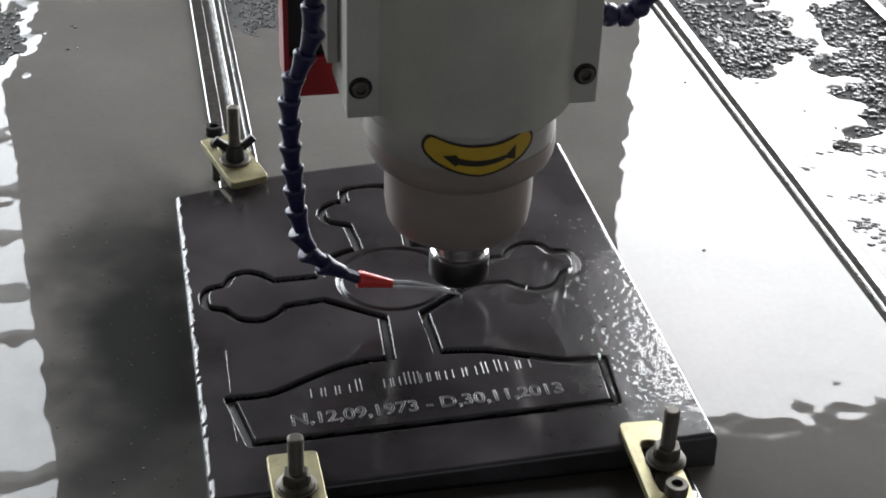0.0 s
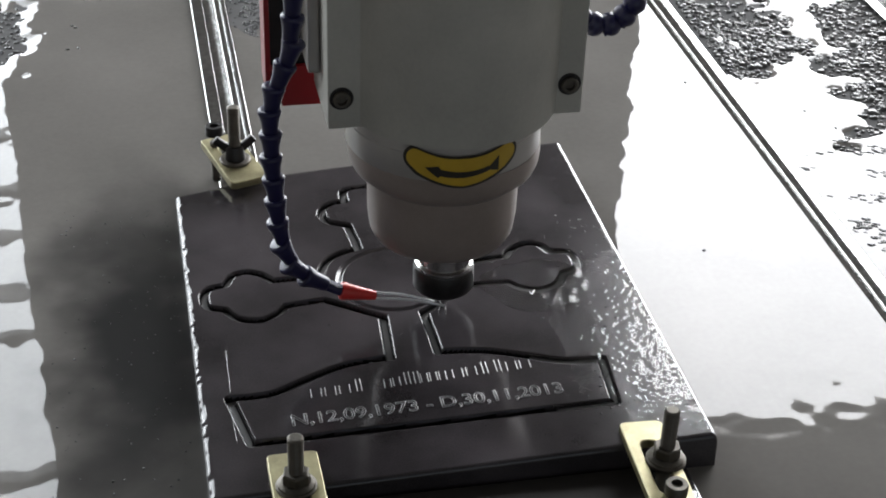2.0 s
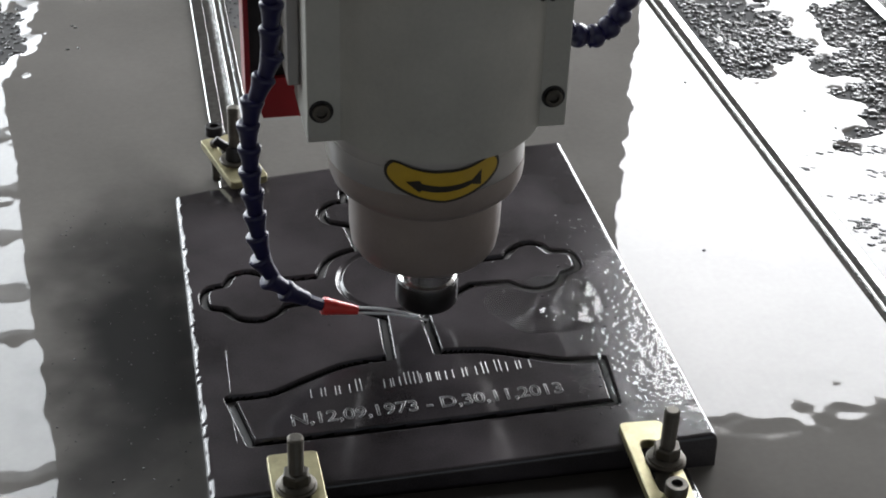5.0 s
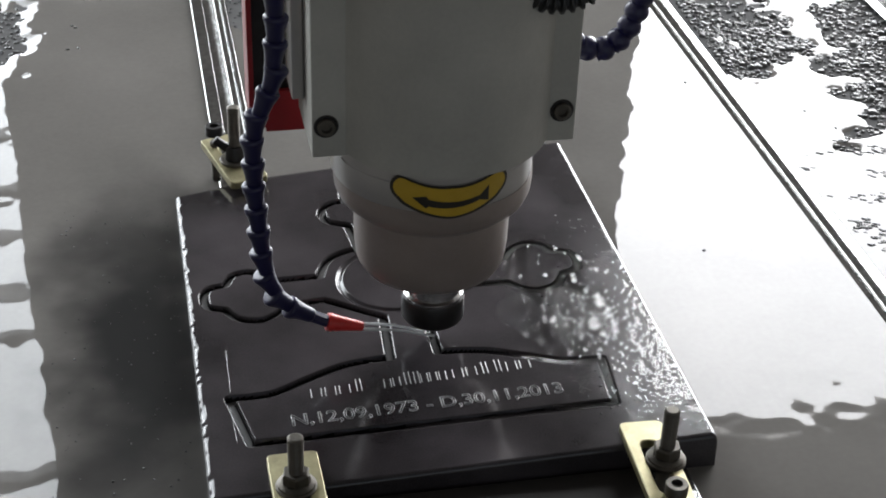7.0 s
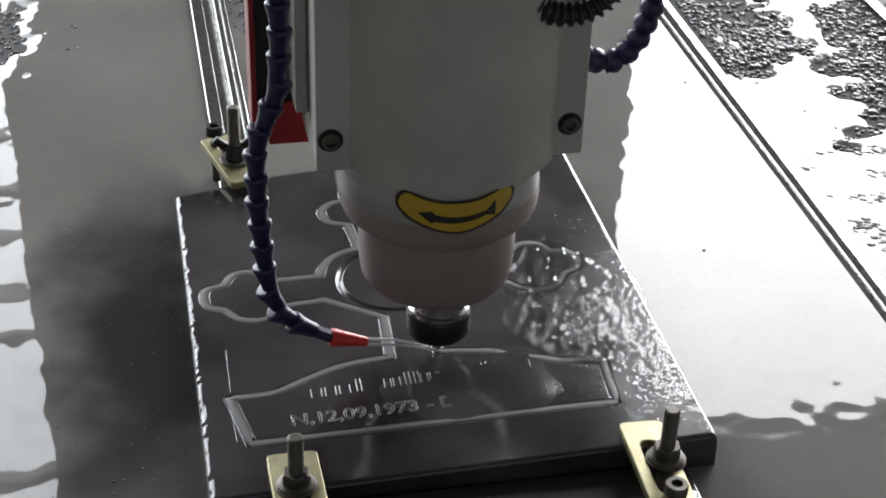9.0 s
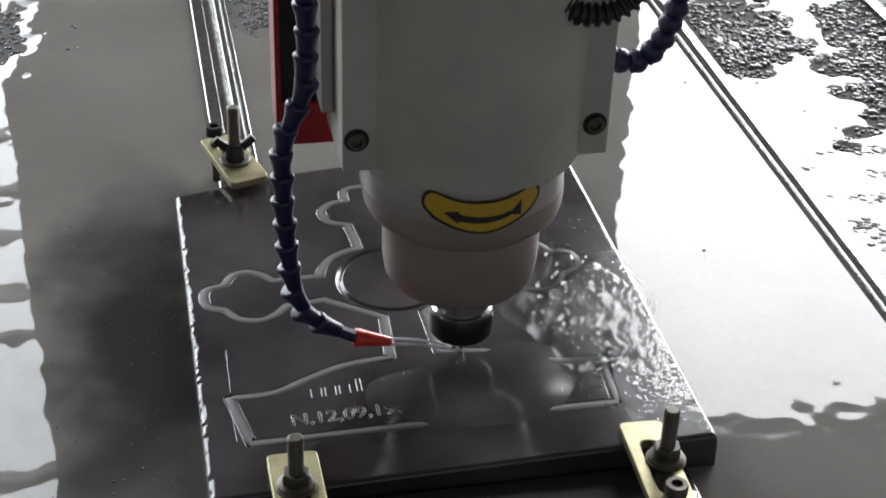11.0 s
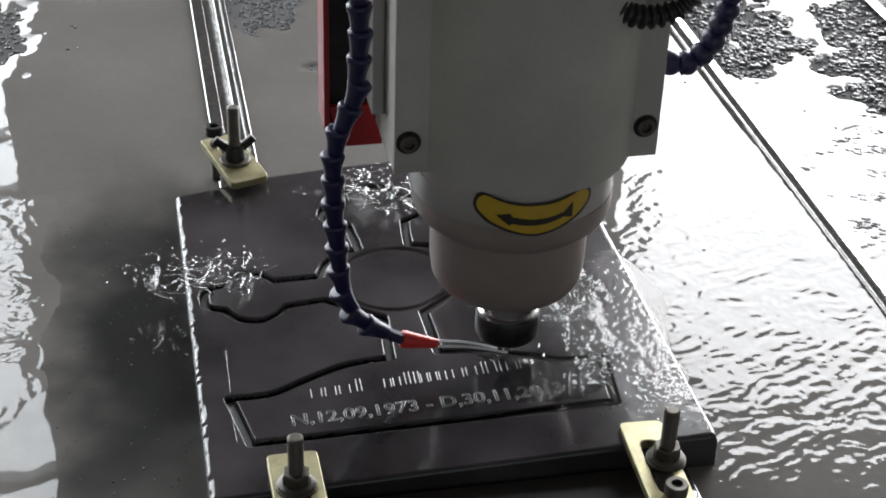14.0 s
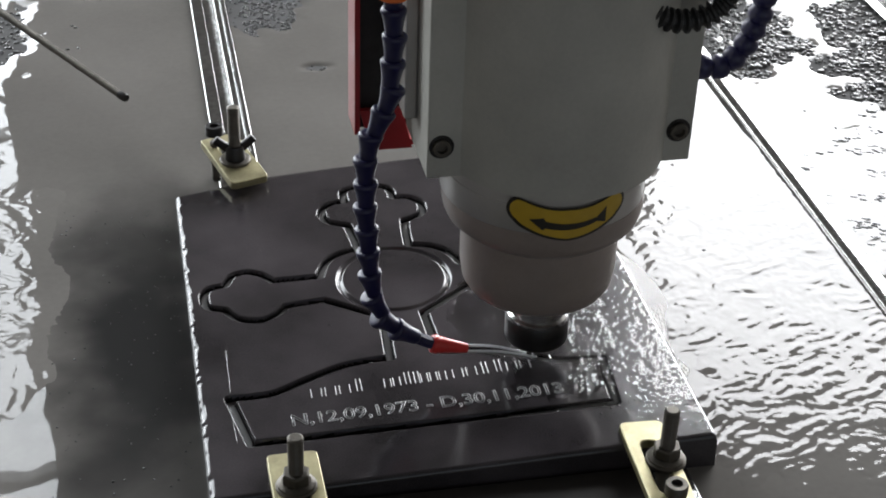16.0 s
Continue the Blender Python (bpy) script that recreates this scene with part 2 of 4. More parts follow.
def ridge_rail(parent, x, y0, y1):
    """A low rail with one flat lip and one rounded ridge."""
    prof = [(-0.0145, -0.004), (-0.0145, 0.0002), (-0.0138, 0.0013), (-0.0088, 0.0027), (-0.0078, 0.0012), (-0.0064, 0.0012), (-0.0056, 0.0034), (-0.0030, 0.0043), (-0.0006, 0.0050), (0.0010, 0.0053),
            (0.0090, 0.0053), (0.0104, 0.0046), (0.0144, 0.0003), (0.0146, -0.004)]
    bm = bmesh.new()
    a = [bm.verts.new((x + u * 0.9, y0, TOP_Z + w)) for u, w in prof]
    b = [bm.verts.new((x + u * 0.9, y1, TOP_Z + w)) for u, w in prof]
    for i in range(len(prof)):
        j = (i + 1) % len(prof)
        bm.faces.new((a[i], a[j], b[j], b[i]))
    bm.faces.new(a[::-1])
    bm.faces.new(b)
    return part("ridged_rail", bm, RAIL, parent, "bright steel rail with a rounded ridge", smooth=True)


def rail_part(parent, x, y0, y1):
    """T-slot track: two lips along a dark slot, on a flat web."""
    prof = [(-0.017, 0), (-0.017, 0.0047), (-0.0164, 0.0052), (-0.0062, 0.0052), (-0.0055, 0.0045), (-0.0055, -0.009),
            (0.0055, -0.009), (0.0055, 0.0045), (0.0062, 0.0052), (0.0110, 0.0052), (0.0120, 0.0040), (0.0130, 0.0052), (0.0164, 0.0052), (0.017, 0.0047), (0.017, 0), (0.012, -0.013), (-0.012, -0.013)]
    bm = bmesh.new()
    a = [bm.verts.new((x + u, y0, TOP_Z + w)) for u, w in prof]
    b = [bm.verts.new((x + u, y1, TOP_Z + w)) for u, w in prof]
    for i in range(len(prof)):
        j = (i + 1) % len(prof)
        bm.faces.new((a[i], a[j], b[j], b[i]))
    bm.faces.new(a[::-1])
    bm.faces.new(b)
    return part("t_slot_rail", bm, RAIL, parent, "bright worn steel T-slot rail")


def machine_table():
    tab = thing("machine_table", "wet grey steel machine table with T-slot rails", "machine table")
    edges = [-0.75] + [e for x in RAILS for e in (x - 0.012, x + 0.012)] + [0.95]
    for x0, x1 in zip(edges[0::2], edges[1::2]):
        bm = bmesh.new()
        box(bm, x0, x1, -0.75, 1.15, TOP_Z - 0.025, TOP_Z)
        part("table_panel", bm, SHEET, tab)
    for x in RAILS:
        (ridge_rail if 0.3 < x < 0.4 else rail_part)(tab, x, -0.75, 1.15)
    bm = bmesh.new()
    box(bm, -0.75, 0.95, -0.75, 1.15, TOP_Z - 0.09, TOP_Z - 0.026)
    part("bed_frame", bm, GREY, tab)
    for x in (-0.68, 0.88):
        for y in (-0.68, 1.08):
            bm = bmesh.new()
            box(bm, x - 0.05, x + 0.05, y - 0.05, y + 0.05, FLOOR_Z, TOP_Z - 0.09, 0.005)
            part("leg", bm, GREY, tab)
    return tab


machine_table()


# dry, drop-covered places of the sheet: centre, half sizes
DRY = ((-0.31, 0.50, 0.045, 0.10), (-0.055, 0.545, 0.040, 0.085), (-0.205, 0.60, 0.025, 0.03), (-0.03, 0.52, 0.03, 0.06),
       (0.425, 0.46, 0.055, 0.11), (0.395, 0.36, 0.026, 0.06), (0.385, 0.44, 0.02, 0.12), (0.455, 0.385, 0.03, 0.03), (0.56, 0.42, 0.055, 0.09), (0.48, 0.325, 0.022, 0.022),
       (0.525, 0.32, 0.04, 0.05), (0.50, 0.22, 0.03, 0.03), (0.455, 0.195, 0.018, 0.008), (0.49, 0.13, 0.035, 0.02), (0.465, 0.085, 0.025, 0.012),
       (0.51, 0.27, 0.05, 0.025), (0.435, 0.385, 0.045, 0.045), (0.40, 0.335, 0.022, 0.03), (0.53, 0.40, 0.03, 0.07), (0.49, 0.25, 0.012, 0.03), (0.43, 0.17, 0.012, 0.006), (-0.005, 0.39, 0.018, 0.008), (0.45, 0.03, 0.02, 0.01))


def dryness(X, Y):
    F = np.full(X.shape, -1.0)
    for cx, cy, rx, ry in DRY:
        F = np.maximum(F, 1 - np.hypot((X - cx) / rx, (Y - cy) / ry) ** 1.3)
    return F + 0.35 * value_noise(X, Y, 0.022, 3) + 0.28 * value_noise(X, Y, 0.009, 4)


def water_sheet():
    xs, ys = np.arange(-0.62, 0.80, 0.0035), np.arange(-0.50, 0.80, 0.0035)
    X, Y = np.meshgrid(xs, ys)
    F = dryness(X, Y)
    wet = np.clip(0.5 - F * 2.2, -0.6, 1.0)
    # run-off keeps the water uneasy by the slab's front corner
    near = np.exp(-((X - 0.28) / 0.13) ** 2 - ((Y + 0.155) / 0.05) ** 2)
    edge = np.exp(-((X - 0.235) / 0.04) ** 2 - ((Y - 0.23) / 0.13) ** 2)
    Z = TOP_Z + (WATER_Z - TOP_Z) * wet + 0.000018 * edge * value_noise(X, Y, 0.008, 11) + 0.00008 * value_noise(X, Y, 0.05, 8) + (0.000018 + 0.00009 * near + 0.00003 * edge) * value_noise(X, Y, 0.012, 9) + 0.000035 * near * value_noise(X, Y, 0.0075, 10)
    # the sheet parts where a rail stands out of it
    mid = lambda a: (a[:-1, :-1] + a[1:, 1:]) / 2
    keep = np.ones((len(ys) - 1, len(xs) - 1), bool)
    for x in RAILS:
        keep &= np.abs(mid(X) - x) > 0.0125
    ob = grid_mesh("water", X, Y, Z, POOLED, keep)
    return tagged(ob, "shallow sheet of grey slurry water on the table", "water", kind="structure")


water_sheet()


def drops(name, places, mat, label):
    bm = bmesh.new()
    for x, y, z, r, h in places:
        sx, sy = r * random.uniform(0.7, 1.5), r * random.uniform(0.7, 1.3)
        rings = []
        for k, (q, w) in enumerate(((1.0, 0.0), (0.86, 0.55), (0.5, 0.9))):
            rings.append([bm.verts.new((x + sx * q * math.cos(a * math.pi / 4 + 0.3 * k), y + sy * q * math.sin(a * math.pi / 4 + 0.3 * k), z + h * w)) for a in range(8)])
        top = bm.verts.new((x, y, z + h))
        for a, b in zip(rings, rings[1:]):
            for i in range(8):
                bm.faces.new((a[i], a[(i + 1) % 8], b[(i + 1) % 8], b[i]))
        for i in range(8):
            bm.faces.new((rings[-1][i], rings[-1][(i + 1) % 8], top))
    ob = part(name, bm, mat)
    ob.data.shade_smooth()
    return tagged(ob, label, "water drops", kind="stuff")


def scatter():
    rng = random.Random(5)
    got = []
    for cx, cy, rx, ry in DRY:
        for _ in range(int(90000 * rx * ry * (1.6 if cx > 0.3 else 1.8))):
            x, y = cx + rng.uniform(-1.1, 1.1) * rx, cy + rng.uniform(-1.1, 1.1) * ry
            if dryness(np.array([[x]]), np.array([[y]]))[0, 0] > 0.18 and min(abs(x - r) for r in RAILS) > 0.018:
                big = cx > 0.3
                r = rng.uniform(0.0010, 0.0030) * (1.7 if rng.random() < 0.12 else 1) if big else rng.uniform(0.0008, 0.0022)
                got.append((x, y, TOP_Z, r, r * rng.uniform(0.5, 0.8)))
    # stray smears of drops where the sheet dries towards the rail
    for cx, cy, rx, ry, count in ((0.412, 0.085, 0.020, 0.012, 26), (0.390, 0.045, 0.014, 0.016, 30), (0.405, 0.018, 0.024, 0.020, 60), (0.440, 0.125, 0.018, 0.008, 18), (0.445, 0.163, 0.020, 0.010, 24), (0.380, 0.142, 0.008, 0.004, 6), (0.437, 0.184, 0.012, 0.005, 10), (0.40, 0.165, 0.02, 0.004, 7)):
        for _ in range(count):
            x, y, r = cx + rng.gauss(0, 0.5) * rx, cy + rng.gauss(0, 0.5) * ry, rng.uniform(0.0007, 0.0024)
            for k in range(3):
                got.append((x + k * r * rng.uniform(0.4, 1.0), y - k * r * rng.uniform(0.2, 0.6), WATER_Z - 0.0003, r * rng.uniform(0.5, 1.0), r * 0.55))
    drops("water_drops", got, DROP, "scattered water drops on the bare wet steel sheet")
    spots = []
    for _ in range(170):
        x, y = -0.155 - 0.09 * rng.random() ** 1.6, rng.uniform(-0.24, 0.16)
        spots.append((x, y, WATER_Z, rng.uniform(0.0002, 0.0008), 0.0006))
    for x, y in ((-0.2275, 0.51), (-0.232, 0.457), (-0.222, 0.459), (-0.224, 0.505), (0.33, 0.31), (0.25, 0.03), (0.42, 0.24), (0.435, 0.205)):
        spots.append((x, y, WATER_Z, 0.0016, 0.001))
    drops("bubbles", spots, DROP, "small bubbles and grit floating on the slurry water")


scatter()

# ---------------------------------------------------------------- the stone
# left run of the cross outline from the top down; the upper part is mirrored for the right run
UPPER = ((-0.017, 0.1285), (-0.0195, 0.1125), (-0.030, 0.111), (-0.0375, 0.104), (-0.0395, 0.095), (-0.0355, 0.084), (-0.0225, 0.0775), (-0.0205, 0.060), (-0.0195, 0.0435), (-0.0345, 0.0385), (-0.0455, 0.029), (-0.0525, 0.012),
         (-0.0865, 0.0125), (-0.093, 0.0215), (-0.1035, 0.0275), (-0.1145, 0.0245), (-0.1205, 0.0135), (-0.1325, 0.0105), (-0.1365, 0.002), (-0.1345, -0.0115), (-0.1230, -0.0170), (-0.1150, -0.0295), (-0.1005, -0.0345), (-0.0885, -0.0295), (-0.0805, -0.0205), (-0.0535, -0.0185))
FOOT_L = ((-0.0155, -0.0470), (-0.0185, -0.094), (-0.050, -0.097), (-0.076, -0.107), (-0.101, -0.118), (-0.1285, -0.118), (-0.119, -0.166))
FOOT_R = ((0.0135, -0.0465), (0.0145, -0.094), (0.045, -0.099), (0.072, -0.110), (0.095, -0.120), (0.121, -0.1225), (0.117, -0.169))
RUN_L = UPPER + FOOT_L
RUN_R = ((0.0, 0.1315),) + tuple((-x - 0.0008, y - 0.0015) for x, y in UPPER) + FOOT_R
NOTCH = (1, 6, 8, 11, 12, 16, 20, 24, 25)
SHARP = {RUN_L[i] for i in NOTCH} | {RUN_R[i + 1] for i in NOTCH} | {RUN_L[26], RUN_L[27], RUN_L[31], RUN_L[32], RUN_R[27], RUN_R[28], RUN_R[32], RUN_R[33]}


def cross_outline():
    """Closed run of the groove: rounded lobes, sharp corners at the stem and the foot."""
    ring = [Vector((*p, 0)) for p in RUN_R] + [Vector((*p, 0)) for p in RUN_L[::-1]]
    sharp = [i for i, p in enumerate(list(RUN_R) + list(RUN_L[::-1])) if p in SHARP]
    out = []
    n = len(ring)
    for a, b in zip(sharp, sharp[1:] + [sharp[0] + n]):
        seq = [ring[k % n] for k in range(a, b + 1)]
        out += smooth_path(seq, 5)[:-1]
    return out


OUTLINE = cross_outline()


def seg_distance(X, Y, pts):
    best = np.full(X.shape, 1.0)
    n = len(pts)
    for i in range(n):
        a, b = pts[i], pts[(i + 1) % n]
        lx, hx, ly, hy = min(a.x, b.x) - 0.006, max(a.x, b.x) + 0.006, min(a.y, b.y) - 0.006, max(a.y, b.y) + 0.006
        near = (X > lx) & (X < hx) & (Y > ly) & (Y < hy)
        if not near.any():
            continue
        px, py = X[near] - a.x, Y[near] - a.y
        dx, dy = b.x - a.x, b.y - a.y
        t = np.clip((px * dx + py * dy) / (dx * dx + dy * dy + 1e-12), 0, 1)
        best[near] = np.minimum(best[near], np.hypot(px - t * dx, py - t * dy))
    return best


SLAB_LEVEL = pose(0, 0, -0.0003, 0, -1.6, 0)
SLAB_X0, SLAB_X1, SLAB_Y0 = -0.1485, 0.1705, -0.214


def slab_back(x):
    return np.interp(x, [-0.15, -0.11, -0.07, -0.02, 0.05, 0.12, 0.172], [0.150, 0.159, 0.168, 0.172, 0.175, 0.177, 0.178])


def stone_slab():
    slab = thing("headstone_slab", "wet polished black granite slab with an engraved cross outline", "stone slab")
    slab.matrix_basis = SLAB_LEVEL
    nx, ny = 590, 720
    ux, uy = np.linspace(0, 1, nx), np.linspace(0, 1, ny)
    xs = SLAB_X0 + ux * (SLAB_X1 - SLAB_X0)
    X = np.tile(xs, (ny, 1))
    Y = SLAB_Y0 + uy[:, None] * (slab_back(X) - SLAB_Y0)
    d = seg_distance(X, Y, OUTLINE)
    Z = -0.0045 * np.clip((0.0034 - d) / 0.0010, 0, 1) ** 0.8
    ring = np.abs(np.hypot(X, Y + 0.001) - 0.0395)
    Z = np.minimum(Z, -0.0016 * np.clip((0.0024 - ring) / 0.0018, 0, 1))
    # worn rounded rims; the front is bullnosed
    def rim(dist, r):
        q = np.clip(1 - dist / r, 0, 1)
        return r * (1 - np.sqrt(np.clip(1 - q * q, 0, 1)))
    ragged = 0.0006 * value_noise(X, Y, 0.004, 12) + 0.0006 * value_noise(X, Y, 0.012, 13)
    Z = Z - rim(X - SLAB_X0, 0.0032) - rim(SLAB_X1 - X, 0.0035) - rim(slab_back(X) - Y, 0.010) - rim(Y - SLAB_Y0, 0.0032)
    edge = np.minimum(np.minimum(X - SLAB_X0, SLAB_X1 - X), slab_back(X) - Y)
    Z = Z + np.where(edge < 0.004, ragged * np.where(X > 0.1, 0.3, 1.4) * np.clip(1 - edge / 0.004, 0, 1), 0) + 0.00004 * value_noise(X, Y, 0.03, 14)
    # skirt: the outline goes down to the underside
    pad = lambda a, f: np.pad(a, 1, mode="edge") if f is None else np.pad(a, 1, constant_values=f)
    XX, YY, ZZ = pad(X, None), pad(Y, None), pad(Z, -0.0208)
    # the bed under the tilted slab is level: the rim ends in one plane
    low = ZZ < -0.02
    ZZ[low] = -0.0208 - XX[low] * math.tan(radians(1.6))
    top = grid_mesh("top", XX, YY, ZZ, STONE)
    top.parent = slab
    top.data.set_sharp_from_angle(angle=radians(83))
    # faces inside the groove take a near-black matte colour of their own
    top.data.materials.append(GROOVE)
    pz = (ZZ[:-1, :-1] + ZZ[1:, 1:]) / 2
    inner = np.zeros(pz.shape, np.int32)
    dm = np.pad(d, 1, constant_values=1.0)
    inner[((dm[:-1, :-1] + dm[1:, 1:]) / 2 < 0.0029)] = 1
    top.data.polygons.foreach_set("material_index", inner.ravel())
    bm = bmesh.new()
    box(bm, SLAB_X0 + 0.004, SLAB_X1 - 0.004, SLAB_Y0 + 0.006, 0.146, -0.0212, -0.0190, 0, pose(0, 0, 0, 0, 1.6, 0))
    part("underside", bm, STONE, slab)
    return slab


SLAB = stone_slab()


def lettering():
    # the upper line, one plain bar for each sign
    rng = random.Random(9)
    shapes = {}
    for x0, signs, pitch in ((-0.0760, 4, 0.0094), (-0.0275, 7, 0.0062), (0.0190, 6, 0.0092)):
        for k in range(signs):
            tall = (signs, k) in ((4, 3), (7, 2), (7, 3), (6, 2), (6, 3))
            key = ("tall" if tall else "low", signs)
            if key not in shapes:
                h, w = (0.0125, 0.0030) if tall else (0.0088, pitch * 0.72)
                bm = bmesh.new()
                for u in (0.0, w):
                    tube(bm, [(u, 0, 0.00005), (u + 0.0003, h, 0.00005)], 0.00036, 5)
                ob = part("engraved_bar", bm, CUT, SLAB)
                shapes[key] = ob.data
            else:
                ob = new("engraved_bar", shapes[key])
                ob.parent = SLAB
            x = x0 + k * pitch + (0.002 if tall else 0)
            ob.location = (x, -0.1275 + (x + 0.0785) * 0.03 + rng.uniform(-0.0003, 0.0003), 0)
    cu = bpy.data.curves.new("engraved_date", "FONT")
    cu.body = "N,12,09,1973 - D,30,11,2013"
    cu.size = 0.0155
    cu.fill_mode = "NONE"
    cu.bevel_depth, cu.bevel_resolution, cu.resolution_u = 0.00036, 1, 5
    tmp = new("engraved_date", cu)
    bpy.context.view_layer.update()
    dg = bpy.context.evaluated_depsgraph_get()
    me = bpy.data.meshes.new_from_object(tmp.evaluated_get(dg))
    bpy.data.objects.remove(tmp)
    wide = max(v.co.x for v in me.vertices)
    s = 0.179 / wide
    for v in me.vertices:
        v.co.x = v.co.x * s - 0.0925
        v.co.y = v.co.y - 0.1535
        v.co.z += 0.00005
    me.materials.clear()
    me.materials.append(CUT)
    ob = new("engraved_date", me)
    ob.parent = SLAB
    tagged(ob, "engraved dates in thin cut outlines")
    bm = bmesh.new()
    tube(bm, [(-0.1265, -0.065, 0), (-0.1275, -0.112, 0)], 0.0002, 5)
    tube(bm, [(-0.129, -0.128, 0), (-0.1275, -0.163, 0)], 0.0002, 5)
    part("scribed_line", bm, CUT, SLAB, "thin scribed setting-out line")


lettering()


def slab_wetness():
    rng = random.Random(17)
    got = []
    for _ in range(420):
        x, y = rng.uniform(0.085, 0.168), rng.uniform(-0.185, 0.06)
        edge = 0.098 + 0.03 * math.sin(y * 45) + 0.02 * math.sin(y * 110 + 1)
        if x < edge or rng.random() > 0.35 + (x - 0.085) * 9:
            continue
        r = rng.uniform(0.0004, 0.0011)
        got.append((x, y, -0.0001, r, r * rng.uniform(0.5, 0.7)))
    for _ in range(60):
        got.append((rng.uniform(-0.14, 0.08), rng.uniform(-0.19, 0.14), -0.0001, rng.uniform(0.0003, 0.0007), 0.0003))
    beads = drops("water_beads", got, BEAD, "fine water beads on the polished slab")
    beads.matrix_basis = SLAB_LEVEL


slab_wetness()


# near-black board, added to darken the table before the slab
def dark_front_board():
    bm = bmesh.new()
    box(bm, -0.142, 0.118, -0.40, -0.2165, TOP_Z + 0.0002, -0.0125, 0.0015)
    tagged(part("front_board", bm, FRONT_DARK), "near-black board added in front of the slab", "board")


dark_front_board()


def stone_chip():
    bm = bmesh.new()
    bmesh.ops.create_icosphere(bm, subdivisions=2, radius=1)
    for v in bm.verts:
        k = 1 + 0.25 * noise.noise(v.co * 1.7)
        v.co = Vector((v.co.x * 0.0042 * k, v.co.y * 0.0022 * k, v.co.z * 0.0014 * k)) + Vector((0.1045, -0.1985, 0.0012))
    tagged(part("stone_chip", bm, CHIP, smooth=True), "small white stone chip lying on the slab", "stone chip")


stone_chip()


# ---------------------------------------------------------------- clamps
def thread(bm, x, y, z0, z1, r):
    n = int((z1 - z0) / 0.00075)
    prof = [(r - (0.0004 if i % 2 else 0), z0 + (z1 - z0) * i / n) for i in range(n + 1)]
    prof += [(r - 0.0012, z1 + 0.0008)]
    lathe(bm, prof, 14, pose(x, y, 0))


def clamp_plate(bm, w, length, t):
    """A plate with a long slot, toe at y=0, tail at -length."""
    def loop(hw, y0, y1, r, z):
        pts = []
        for cx, cy, a0 in ((hw - r, y1 - r, 0), (-hw + r, y1 - r, 90), (-hw + r, y0 + r, 180), (hw - r, y0 + r, 270)):
            for k in range(5):
                a = radians(a0 + 22.5 * k)
                pts.append(bm.verts.new((cx + r * math.cos(a), cy + r * math.sin(a), z)))
        return pts
    rows = []
    for z, e in ((0, 0.0006), (0.0006, 0), (t - 0.0006, 0), (t, 0.0006)):
        rows.append((loop(w / 2 - e, -length + e, -e, 0.0035, z), loop(0.0062 + e, -length + 0.012 - e, -0.020 + e, 0.0060, z)))
    n = 20
    for (o1, i1), (o2, i2) in zip(rows, rows[1:]):
        for k in range(n):
            j = (k + 1) % n
            bm.faces.new((o1[k], o1[j], o2[j], o2[k]))
            bm.faces.new((i1[j], i1[k], i2[k], i2[j]))
    for (o, i) in (rows[0], rows[-1]):
        for k in range(n):
            j = (k + 1) % n
            bm.faces.new((o[k], o[j], i[j], i[k]))


